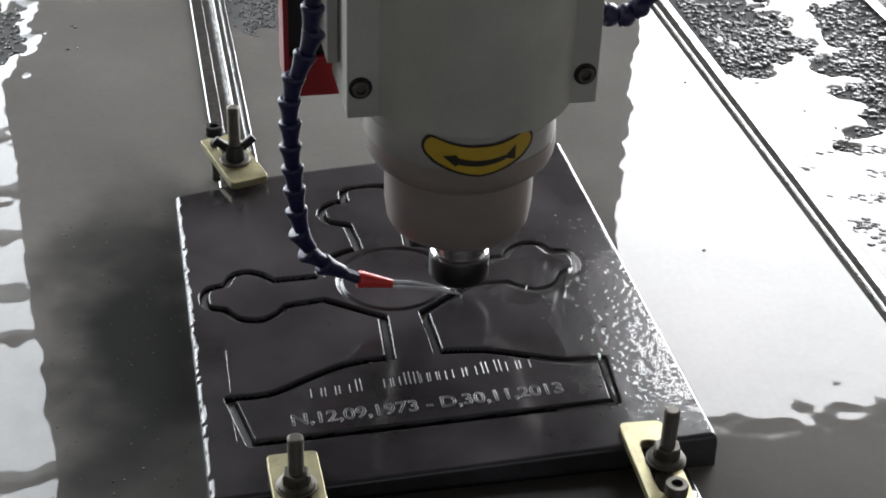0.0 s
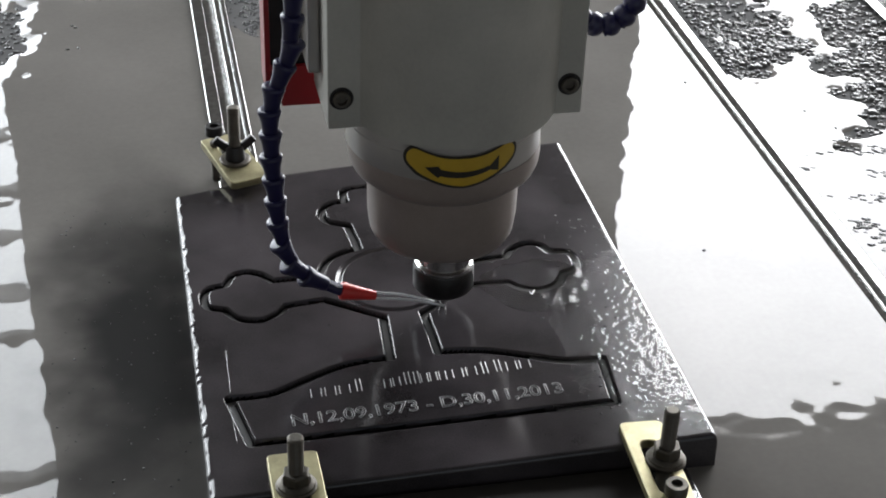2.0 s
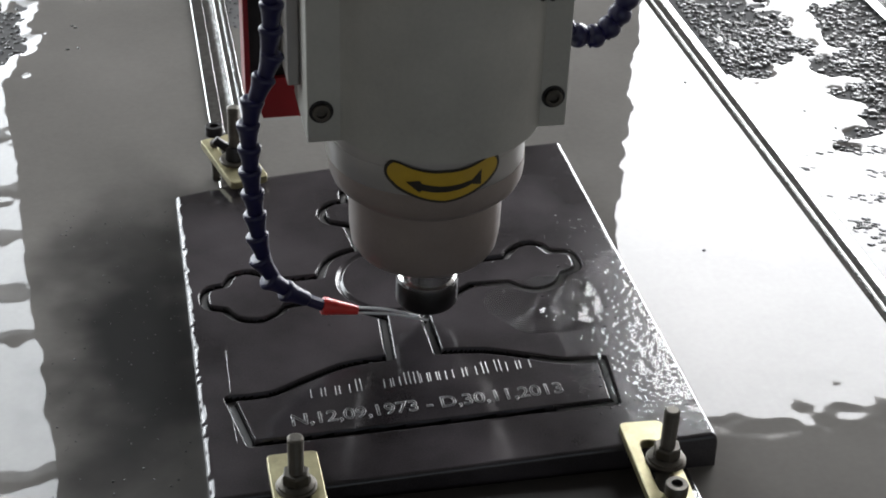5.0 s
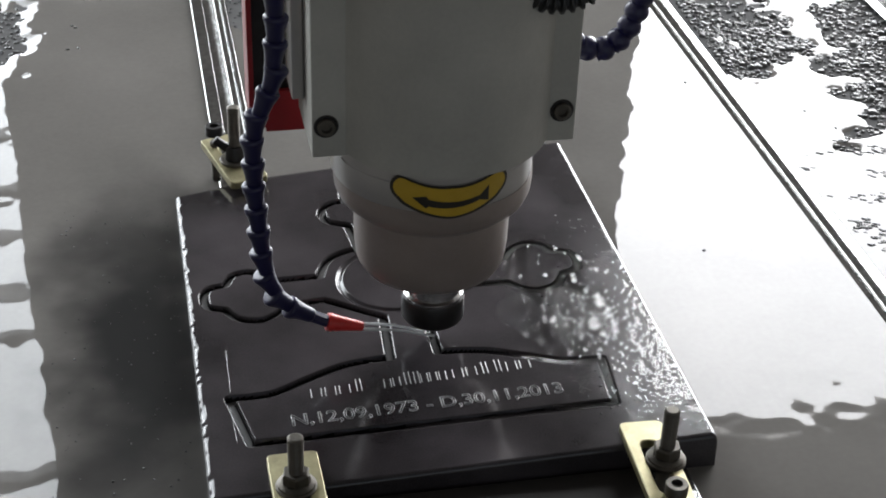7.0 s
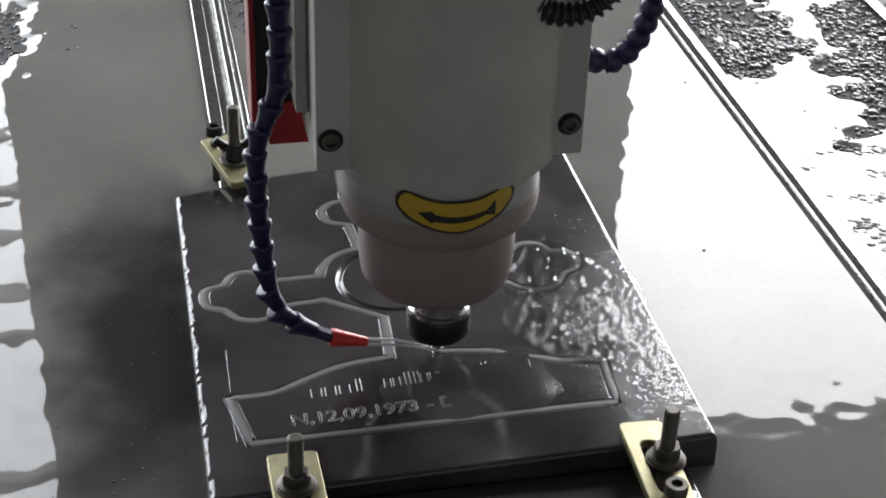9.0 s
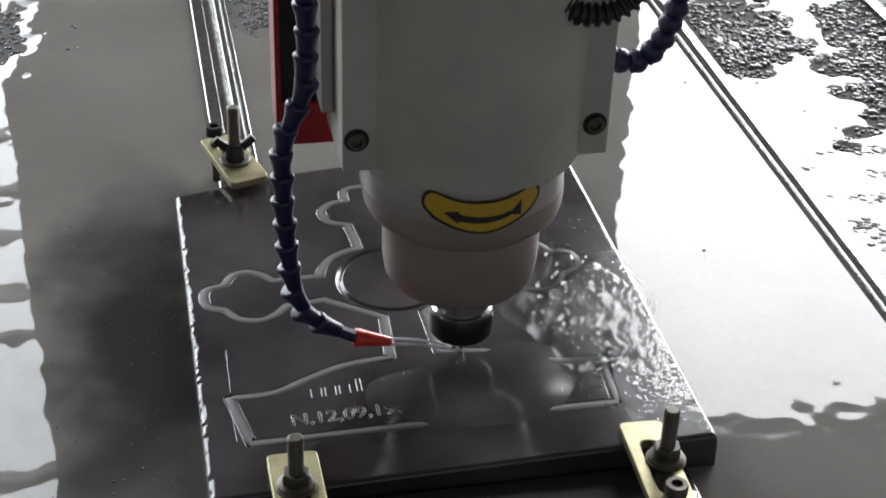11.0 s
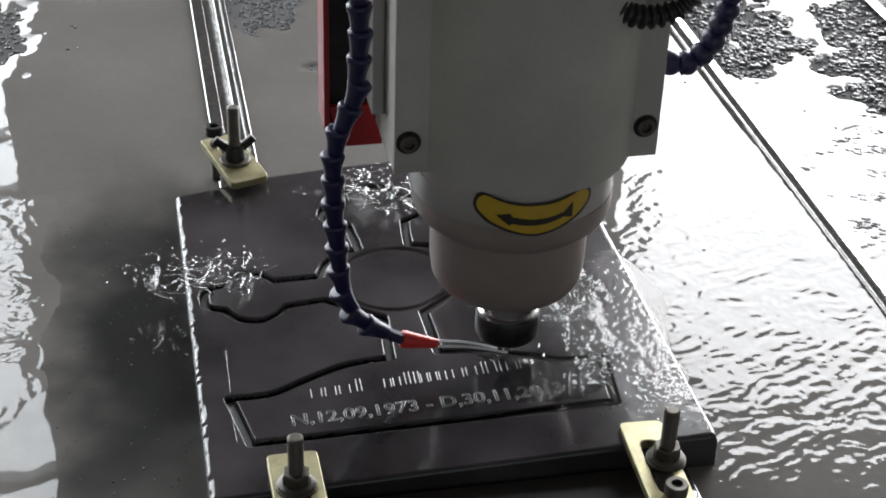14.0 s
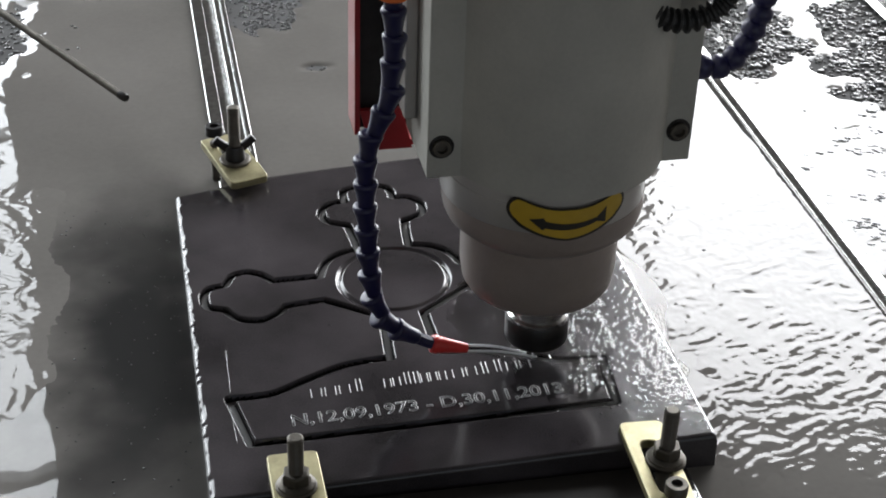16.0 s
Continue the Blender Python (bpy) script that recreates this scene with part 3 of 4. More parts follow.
def clamp(label, stud, toe, turn, tilt, stud_top, nut_kind, w=0.031, length=0.078):
    """A strap clamp: its toe presses on the stone, its tail rests on a set screw."""
    c = thing("strap_clamp", label, "clamp", *toe, 0.0, group="clamps on the slab")
    inv = Matrix.Translation((toe[0], toe[1], 0)).inverted()
    m = pose(0, 0, 0.0004, 0, 0, turn) @ pose(0, 0, 0, tilt, 0, 0)
    bm = bmesh.new()
    clamp_plate(bm, w, length, 0.0065)
    bmesh.ops.transform(bm, matrix=m, verts=bm.verts)
    part("plate", bm, ZINC, c, "yellow zinc-plated slotted plate")
    sx, sy = stud[0] - toe[0], stud[1] - toe[1]
    zp = 0.0072 + abs(sy) * math.tan(radians(-tilt))
    bm = bmesh.new()
    thread(bm, sx, sy, TOP_Z - 0.012, stud_top, 0.0049)
    part("stud", bm, DULL, c, "threaded steel stud", smooth=False)
    bm = bmesh.new()
    lathe(bm, [(0.0125, zp - 0.001), (0.0125, zp + 0.001), (0.0115, zp + 0.0018)], 24, pose(sx, sy, 0))
    part("washer", bm, DULL, c, smooth=True)
    bm = bmesh.new()
    if nut_kind == "wing":
        lathe(bm, [(0.0085, zp + 0.0018), (0.0075, zp + 0.010), (0.0062, zp + 0.013)], 18, pose(sx, sy, 0))
        for s in (-1, 1):
            box(bm, 0.0, 0.016, -0.0022, 0.0022, -0.0035, 0.0035, 0.0012, pose(sx, sy, zp + 0.006) @ pose(0, 0, 0, 0, 0, 8 if s > 0 else 172) @ pose(0, 0, 0, 0, -38, 0) @ pose(0.004, 0, 0))
        part("wing_nut", bm, BLACK, c, smooth=True)
    else:
        lathe(bm, [(0.0115, zp + 0.0016), (0.0112, zp + 0.0030), (0.0088, zp + 0.0045)], 24, pose(sx, sy, 0))
        lathe(bm, [(0.0083, zp + 0.0042), (0.0086, zp + 0.0048), (0.0086, zp + 0.0105), (0.0078, zp + 0.0115)], 6, pose(sx, sy, 0, 0, 0, 20))
        part("flange_nut", bm, DULL, c)
    # set screw under the tail
    tail = m @ Vector((0.007 if nut_kind == "wing" else 0.003, -length + 0.012, 0))
    bm = bmesh.new()
    thread(bm, tail.x, tail.y, TOP_Z + 0.001, tail.z + 0.010, 0.0040)
    part("set_screw", bm, DULL, c)
    bm = bmesh.new()
    z = tail.z + (0.016 if nut_kind == "wing" else 0.006)
    lathe(bm, [(0.0062, z), (0.0070, z + 0.0006), (0.0070, z + 0.0075), (0.0064, z + 0.0083), (0.0036, z + 0.0083), (0.0034, z + 0.0045)], 18, pose(tail.x, tail.y, 0))
    part("screw_head", bm, BLACK if nut_kind == "wing" else DULL, c, smooth=True)
    return c


def clamps():
    clamp("yellow zinc strap clamp with a black wing nut", (-0.0985, 0.172), (-0.0895, 0.143), 197, -4, 0.056, "wing", length=0.069)
    clamp("yellow zinc strap clamp with a flange nut and stud", (-0.0975, -0.224), (-0.0965, -0.1905), 0, -3, 0.0455, "flange")
    clamp("yellow zinc strap clamp with a flange nut and set screw, wet", (0.1275, -0.237), (0.1240, -0.196), -3, -3, 0.0475, "flange", w=0.0275, length=0.085)


clamps()


# ---------------------------------------------------------------- the spindle head
def on_round(x, z, r):
    u = x + 0.004
    return Vector((x, -math.sqrt(max(r * r - u * u, 0)), z))


def sticker_shape(bm, grow, r):
    """A band that curves upward at both ends, on the round casing."""
    n = 40
    cx, half, hh = -0.004, 0.0345, 0.0098
    rows = []
    for i in range(n + 1):
        s = math.sin(math.pi * (i / n - 0.5))
        x = cx + s * (half + grow)
        mid = 0.1456 + 0.0110 * min(s * s, 0.80)
        ends = math.sqrt(max(0.0, 1 - max(0, abs(s) - 0.77) ** 2 / 0.23 ** 2))
        h = (hh - 0.0022 * abs(s) + grow) * ends + 0.00001
        rows.append([bm.verts.new(on_round(x, mid + k * h, r)) for k in (-1, -0.33, 0.33, 1)])
    for a, b in zip(rows, rows[1:]):
        for k in range(3):
            bm.faces.new((a[k], b[k], b[k + 1], a[k + 1]))


def arrow_shape(bm, r):
    n = 30
    rows = []
    for i in range(n + 1):
        s = -1 + 2 * i / n
        x = -0.004 + s * 0.0235
        mid = 0.1440 + 0.0105 * (s * 0.68) ** 2
        if s < -0.62:
            h = 0.0046 * (s + 1) / 0.38 + 0.0002
        elif s > 0.72:
            h = 0.0012 + 0.0042 * (s - 0.72) / 0.28
        else:
            h = 0.0021 - 0.0005 * s
        rows.append([bm.verts.new(on_round(x, mid + k * h, r)) for k in (-1, 0, 1)])
    for a, b in zip(rows, rows[1:]):
        for k in range(2):
            bm.faces.new((a[k], b[k], b[k + 1], a[k + 1]))


CUP = [(0.0044, -0.0005), (0.0050, 0.0008), (0.0053, 0.0060), (0.0059, 0.0105), (0.0069, 0.0145), (0.0076, 0.0165), (0.0076, 0.0180), (0.0068, 0.0190), (0.0050, 0.0192)]
BARREL = [(0.0048, -0.0005), (0.0066, 0.0012), (0.0078, 0.0038), (0.0080, 0.0062), (0.0070, 0.0088), (0.0054, 0.0105), (0.0056, 0.0120)]


def hose_segment_mesh(profile):
    bm = bmesh.new()
    lathe(bm, profile, 14)
    bmesh.ops.recalc_face_normals(bm, faces=bm.faces)
    me = bpy.data.meshes.new("hose_segment")
    bm.to_mesh(me)
    bm.free()
    me.materials.append(NAVY)
    me.shade_smooth()
    return me


def hose(parent, name, pts, step, profile):
    """A jointed coolant hose: cup-shaped links along a path, each a piece of its own."""
    link = hose_segment_mesh(profile)
    path = smooth_path(pts, 14)
    bm = bmesh.new()
    tube(bm, path, 0.0043, 8)
    core = part(name, bm, NAVY, parent, "navy blue jointed plastic coolant hose", smooth=True)
    run, prev, last = 0.0, path[0], None
    want = 0.0
    for p in path[1:]:
        way = p - prev
        while run + way.length >= want:
            at = prev + way * ((want - run) / max(way.length, 1e-9))
            d = way.normalized()
            seg = new("hose_segment", link)
            seg.parent = core
            seg.matrix_basis = Matrix.Translation(at) @ (-d).to_track_quat("Z", "Y").to_matrix().to_4x4()
            want += step
        run += way.length
        prev = p
    return core


def bolt(parent, x, y, z):
    # flat black ring: the shade of the screw's recess, put into colour
    bm = bmesh.new()
    lathe(bm, [(0.0076, 0), (0.0076, 0.0005), (0.0073, 0.0008), (0.0060, 0.0008), (0.0058, 0.0002)], 24, pose(x, y, z, 90))
    seat = part("screw_seat", bm, BLACK, parent, "black ring for the shaded recess round the screw", smooth=True)
    bm = bmesh.new()
    lathe(bm, [(0.0056, 0), (0.0056, 0.0026), (0.0050, 0.0032), (0.0033, 0.0032), (0.0031, 0.0006)], 20, pose(x, y, z, 90))
    part("socket_screw", bm, DULL, seat, "dull steel socket head screw", smooth=True)


def spindle_head():
    head = thing("spindle_head", "grey router spindle head with blue coolant hoses, cutting the slab", "spindle head")
    # clamp bracket: flat ears and a rounded front
    bm = bmesh.new()
    box(bm, -0.0835, 0.0805, -0.0285, 0.040, 0.1625, 0.62, 0.0012)
    part("bracket", bm, GREY, head, "grey-green painted bracket")
    bm = bmesh.new()
    n = 40
    lo, hi = [], []
    for i in range(n + 1):
        a = math.pi + math.pi * i / n
        x, y = 0.0685 * math.cos(a), 0.0685 * math.sin(a)
        y = min(y, -0.0284) if abs(x) < 0.0624 else -0.0284
        lo.append(bm.verts.new((x, y, 0.1640)))
        hi.append(bm.verts.new((x, y, 0.62)))
    for i in range(n):
        bm.faces.new((lo[i], lo[i + 1], hi[i + 1], hi[i]))
    bm.faces.new(lo[::-1])
    bm.faces.new(hi)
    bmesh.ops.remove_doubles(bm, verts=bm.verts, dist=0.00001)
    part("bracket_cover", bm, GREY, head, "rounded grey-green front of the bracket", smooth=True)
    bm = bmesh.new()
    lathe(bm, [(0.0636, 0.1385), (0.0641, 0.1392), (0.0641, 0.1560), (0.0635, 0.1566), (0.0635, 0.166), (0.063, 0.40)], 64, pose(-0.004, 0, 0))
    part("upper_casing", bm, WHITE, head, "off-white round upper casing", smooth=True)
    bm = bmesh.new()
    lathe(bm, [(0.020, 0.0630), (0.040, 0.0635), (0.0455, 0.0660), (0.0488, 0.0715), (0.0503, 0.083), (0.0508, 0.1125), (0.0528, 0.1142), (0.0545, 0.1150), (0.0612, 0.1212), (0.0632, 0.1262), (0.0637, 0.131), (0.0637, 0.1388)], 64, pose(-0.003, 0, 0))
    part("lower_casing", bm, WARM, head, "beige stepped lower casing", smooth=True)
    bm = bmesh.new()
    lathe(bm, [(0.0198, 0.034), (0.0200, 0.0385), (0.0180, 0.0400), (0.0180, 0.0420), (0.0195, 0.0430), (0.0195, 0.0640)], 40)
    part("spindle_nose", bm, STEEL, head, "bright steel spindle nose", smooth=True)
    bm = bmesh.new()
    lathe(bm, [(0.0060, 0.0165), (0.0165, 0.0165), (0.0200, 0.0185), (0.0212, 0.0205), (0.0212, 0.0345), (0.0204, 0.0360)], 44)
    part("collet_nut", bm, BLACK, head, "black steel collet nut", smooth=True)
    bm = bmesh.new()
    lathe(bm, [(0.0007, -0.0030), (0.0020, 0.0015), (0.0030, 0.0050), (0.0030, 0.018)], 16)
    part("cutter", bm, STEEL, head, "slim steel engraving cutter", smooth=True)
    for x in (-0.0750, 0.0712):
        bolt(head, x, -0.0285, 0.1838)
    for x in (-0.0745, 0.0712):
        bolt(head, x, -0.0285, 0.30)
    # turning-direction sticker
    bm = bmesh.new()
    sticker_shape(bm, 0.0017, 0.06440)
    border = part("sticker", bm, INK, head, "curved yellow sticker with a black arrow", smooth=True)
    bm = bmesh.new()
    sticker_shape(bm, 0.0, 0.06465)
    part("yellow_field", bm, YELLOW, border, smooth=True)
    bm = bmesh.new()
    arrow_shape(bm, 0.06490)
    part("arrow", bm, INK, border, smooth=True)
    # carriage and red cover behind
    # added pale strip: the light on the bracket's left side, as colour
    bm = bmesh.new()
    box(bm, -0.0915, -0.0838, 0.004, 0.0395, 0.186, 0.62, 0.001)
    part("lit_side_strip", bm, WHITE, head, "pale strip added for the bracket's lit left side")
    bm = bmesh.new()
    box(bm, -0.072, 0.074, 0.040, 0.075, 0.20, 0.66, 0.002)
    part("carriage_plate", bm, WHITE, head)
    bm = bmesh.new()
    box(bm, -0.1140, -0.1105, 0.054, 0.082, 0.150, 0.62, 0.0006)
    q = [(-0.1105, 0.166), (-0.103, 0.137), (-0.076, 0.137), (-0.083, 0.166)]
    a = [bm.verts.new((x, 0.056, z)) for x, z in q]
    b = [bm.verts.new((x, 0.060, z)) for x, z in q]
    bm.faces.new(a)
    bm.faces.new(b[::-1])
    for i in range(4):
        bm.faces.new((a[i], b[i], b[(i + 1) % 4], a[(i + 1) % 4]))
    box(bm, -0.1030, -0.074, 0.060, 0.082, 0.137, 0.141)
    cover = part("red_cover", bm, RED, head, "folded red sheet-metal cover")
    bm = bmesh.new()
    box(bm, -0.1104, -0.0725, 0.064, 0.070, 0.150, 0.62)
    part("inner_panel", bm, BLACK, cover, "dark inner panel")
    # coolant hoses
    left = [(-0.1045, -0.020, 0.300), (-0.1035, -0.020, 0.268), (-0.1030, -0.020, 0.247), (-0.1045, -0.020, 0.225), (-0.1075, -0.020, 0.206), (-0.1155, -0.020, 0.185), (-0.1185, -0.020, 0.166), (-0.1185, -0.020, 0.146),
            (-0.1180, -0.020, 0.128), (-0.1165, -0.020, 0.109), (-0.1145, -0.020, 0.088), (-0.1105, -0.020, 0.069), (-0.1025, -0.019, 0.0535), (-0.0895, -0.017, 0.0415), (-0.073, -0.014, 0.0300)]
    hose(head, "coolant_hose", left, 0.0162, CUP)
    tip = Vector((-0.0500, -0.0131, 0.0230))
    base = Vector((-0.0745, -0.0138, 0.0300))
    bm = bmesh.new()
    long = (tip - base).length
    lathe(bm, [(0.0046, 0), (0.0060, 0.001), (0.0062, 0.004), (0.0054, 0.0055), (0.0056, 0.007), (0.0050, 0.010), (0.0032, long - 0.001), (0.0030, long), (0.0018, long), (0.0018, long - 0.004)], 20,
          Matrix.Translation(base) @ (tip - base).to_track_quat("Z", "Y").to_matrix().to_4x4())
    part("nozzle", bm, NOZZLE, head, "tapered red plastic nozzle", smooth=True)
    for dz, dy, end in ((0.0018, 0.001, (-0.006, 0.0, 0.0045)), (-0.0015, -0.001, (0.001, -0.002, 0.0015))):
        bm = bmesh.new()
        a, b = tip + Vector((-0.001, dy, dz)), Vector(end)
        mid = (a + b) / 2 + Vector((0, 0, 0.0020))
        tube(bm, smooth_path([a, mid, b], 10), 0.0009, 8)
        part("water_jet", bm, FOAM, head, "thin clear jet of water", smooth=True)
    bm = bmesh.new()
    lathe(bm, [(0.0075, 0), (0.009, 0.001), (0.009, 0.016), (0.0075, 0.018)], 20, pose(-0.1037, -0.020, 0.276))
    part("hose_fitting", bm, ORANGE, head, "orange hose fitting", smooth=True)
    right = [(0.062, 0.006, 0.2290), (0.0795, 0.0, 0.2205), (0.0890, 0.0, 0.2135), (0.0995, 0.0, 0.2105), (0.1100, 0.0, 0.2135), (0.1185, 0.0, 0.2235), (0.1240, 0.0, 0.2375), (0.1270, 0.0, 0.2530), (0.1280, 0.002, 0.28), (0.122, 0.01, 0.34), (0.10, 0.02, 0.40), (0.07, 0.035, 0.45)]
    hose(head, "supply_hose", right, 0.0106, BARREL)
    bm = bmesh.new()
    pts, rad = [], []
    for i in range(121):
        a = radians(120 + 300 * i / 120)
        pts.append((0.0585 + 0.031 * math.cos(a), -0.050, 0.297 + 0.031 * math.sin(a)))
        rad.append(0.0072 if i % 4 < 2 else 0.0048)
    tube(bm, pts, rad, 12)
    part("corrugated_conduit", bm, RUBBER, head, "black corrugated cable conduit", smooth=False)
    return head


HEAD = spindle_head()


# ---------------------------------------------------------------- water that moves
def ripple_patch(name, x0, x1, y0, y1, amp, wave, seed, mat, label, flow=(1.0, -0.4), sink=0.0015, res=0.0016, lift=0.0, fade=0.35, lumps=0.0, edge=None):
    """A stretch of rippled water whose margin dips under the surface it lies on. Local origin at its middle."""
    cx, cy = (x0 + x1) / 2, (y0 + y1) / 2
    hx, hy = (x1 - x0) / 2, (y1 - y0) / 2
    X, Y = np.meshgrid(np.arange(-hx, hx, res), np.arange(-hy, hy, res))
    R = np.hypot(X / hx, Y / hy) + 0.16 * value_noise(X, Y, 0.03, seed)
    W = np.clip((1.0 - R) / fade, 0, 1)
    W = W * W * (3 - 2 * W)
    fx, fy = flow
    warp = 0.6 * wave * value_noise(X, Y, wave * 2.2, seed + 1)
    P = (X * fx + Y * fy) + warp
    Q = (-X * fy + Y * fx)
    H = 0.38 * np.sin(2 * np.pi * P / wave + 2.5 * value_noise(X, Y, wave * 2, seed + 2)) * (0.4 + 0.6 * value_noise(X, Y, wave * 1.4, seed + 3) ** 2)
    H += 0.5 * value_noise(P * 1.0, Q * 0.45, wave * 0.55, seed + 4) + 0.3 * value_noise(P, Q, wave * 0.3, seed + 5)
    H = (1 - lumps) * H + lumps * (0.75 * value_noise(P, Q * 0.7, wave * 0.8, seed + 6) + 0.45 * value_noise(P, Q * 0.8, wave * 0.42, seed + 7))
    Z = amp * H * W - sink * (1 - W) + lift * W
    keep = ((W[:-1, :-1] + W[1:, 1:]) > 0.02)
    if edge:
        keep &= (X[:-1, :-1] + cx < edge[0]) & (Y[:-1, :-1] + cy > edge[1])
    ob = grid_mesh(name, X, Y, Z, mat, keep)
    ob.location = (cx, cy, 0)
    return tagged(ob, label, "water", kind="stuff")


POOL = ripple_patch("rippled_water", 0.06, 0.64, -0.46, 0.22, 0.00042, 0.0105, 21, SLURRY, "choppy grey water running off the slab", (0.42, -0.91), 0.0006, 0.0013, 0.0003, 0.45, 0.35)
POOL_L = ripple_patch("rippled_water", -0.40, -0.205, -0.26, 0.36, 0.00012, 0.009, 31, SLURRY, "rippled grey water beside the slab", (0.8, 0.3), 0.0006, 0.0018, 0.00025, 0.6)
FILM = ripple_patch("water_film", 0.040, 0.150, -0.075, 0.035, 0.00040, 0.0115, 41, WATER, "thin clear film of water spreading from the cutter", (0.95, -0.3), 0.0009, 0.0010, 0.00045, 0.5, 0.8)
SHEET_R = ripple_patch("water_film", 0.004, 0.158, -0.185, 0.055, 0.00034, 0.009, 51, WATER, "clear rippled water washing over the slab", (0.9, -0.4), 0.0012, 0.0010, 0.0006)
FAN = ripple_patch("water_film", 0.050, 0.168, -0.175, 0.055, 0.00046, 0.012, 45, WATER, "clear rippled water fanning out from the cutter", (0.95, -0.3), 0.0010, 0.0010, 0.0004, 0.5, 0.6)
MARGIN = ripple_patch("water_film", 0.070, 0.250, -0.270, 0.05, 0.00011, 0.0042, 81, WATER, "fine beaded water along the slab's edge", (0.8, -0.6), 0.0005, 0.0008, 0.00012, 0.45, 0.9, (0.1675, -0.2085))
MARGIN.matrix_basis = SLAB_LEVEL @ Matrix.Translation((MARGIN.location.x, MARGIN.location.y, 0.0))
PUDDLE = ripple_patch("puddle", -0.115, 0.145, -0.205, -0.075, 0.00002, 0.02, 91, RINSE, "smooth cloudy rinse water rising over the engraved lines", (0.9, -0.4), 0.0024, 0.0016, 0.0, 0.7)
WASH = ripple_patch("water_wash", -0.085, 0.10, -0.185, -0.075, 0.0011, 0.009, 61, WATER, "clear water washing across the engraved lines", (0.9, -0.4), 0.0014, 0.0009, 0.0005)


def groove_silt():
    """Milky water that stands in the groove of the cross and thins out at its rims."""
    bm = bmesh.new()
    n = len(OUTLINE)
    lines = []
    for off in (-0.0032, -0.0014, 0.0014, 0.0032):
        line = []
        for i in range(n):
            d = (OUTLINE[(i + 1) % n] - OUTLINE[i - 1]).normalized()
            wob = off * (1 + 0.25 * noise.noise(OUTLINE[i] * 90 + Vector((0, 0, off * 900))))
            line.append(bm.verts.new(OUTLINE[i] + Vector((-d.y, d.x, 0)) * wob + Vector((0, 0, 0 if abs(off) < 0.003 else -0.0004))))
        lines.append(line)
    for k, (p, q) in enumerate(zip(lines, lines[1:])):
        for i in range(n):
            j = (i + 1) % n
            bm.faces.new((p[i], p[j], q[j], q[i])).material_index = 0 if k == 1 else 1
    ob = part("groove_silt", bm, SILT)
    ob.data.materials.append(THIN_SILT)
    ob.data.shade_smooth()
    return tagged(ob, "milky stone silt standing in the engraved groove", "water", kind="stuff")


SILT_RUN = groove_silt()


def spray(label, seed, n, sx, sy, sz, strands, mat):
    """Torn strands and flying drops of water."""
    rng = random.Random(seed)
    bm = bmesh.new()
    for _ in range(strands):
        a, q = rng.uniform(0, 2 * math.pi), rng.random() ** 0.7
        p = Vector((sx * q * math.cos(a), sy * q * math.sin(a), sz * rng.random() ** 2))
        turn, bend, r = rng.uniform(-0.5, 0.5), rng.uniform(-0.35, 0.35), rng.uniform(0.0004, 0.0009)
        pts, rad = [], []
        for k in range(9):
            pts.append(p.copy())
            rad.append(r * (0.25 + math.sin(math.pi * k / 8)) * rng.uniform(0.6, 1.3))
            turn += bend + rng.uniform(-0.25, 0.25)
            p += Vector((math.cos(turn), math.sin(turn), rng.uniform(-0.15, 0.2))) * rng.uniform(0.0018, 0.0042)
        tube(bm, pts, rad, 6)
    knots = [(rng.uniform(0, 2 * math.pi), rng.random() ** 0.5, rng.uniform(0.08, 0.3)) for _ in range(14)]
    for _ in range(n):
        a, q, wide = rng.choice(knots)
        p = Vector((sx * (q * math.cos(a) + rng.gauss(0, wide)), sy * (q * math.sin(a) + rng.gauss(0, wide)), sz * 1.3 * rng.random() ** 1.6))
        r = 0.0002 + 0.0009 * rng.random() ** 3
        tube(bm, [p - Vector((r, 0, 0)), p - Vector((r * 0.5, 0, 0)), p + Vector((r * 0.5, 0, 0)), p + Vector((r, 0, 0))], [r * 0.3, r * 0.9, r * 0.9, r * 0.3], 6)
    ob = part("water_spray", bm, mat)
    ob.data.shade_smooth()
    return tagged(ob, label, "water", kind="stuff")


SPRAY_A = spray("burst of clear spray over the engraved lines", 71, 160, 0.055, 0.03, 0.008, 55, WATER)
SPRAY_B = spray("splash of water drops beside the slab", 72, 160, 0.050, 0.022, 0.012, 38, WATER)
SPRAY_C = spray("wide splash of white water drops at the slab's edge", 73, 700, 0.085, 0.075, 0.022, 0, FOAM)


def water_wand():
    w = thing("thin_rod", "thin grey metal rod held out over the water", "rod")
    bm = bmesh.new()
    tube(bm, [(0, 0, 0), (-0.01, 0, 0.0005), (-0.25, 0, 0.02), (-0.42, 0, 0.05)], [0.0026, 0.0033, 0.0033, 0.0033], 10)
    part("shaft", bm, DULL, w, smooth=True)
    bm = bmesh.new()
    lathe(bm, [(0.0037, -0.006), (0.0037, 0.002), (0.0030, 0.003)], 12, pose(0, 0, 0, 0, 90, 0))
    part("tip_ring", bm, BLACK, w, smooth=True)
    return w


WAND = water_wand()


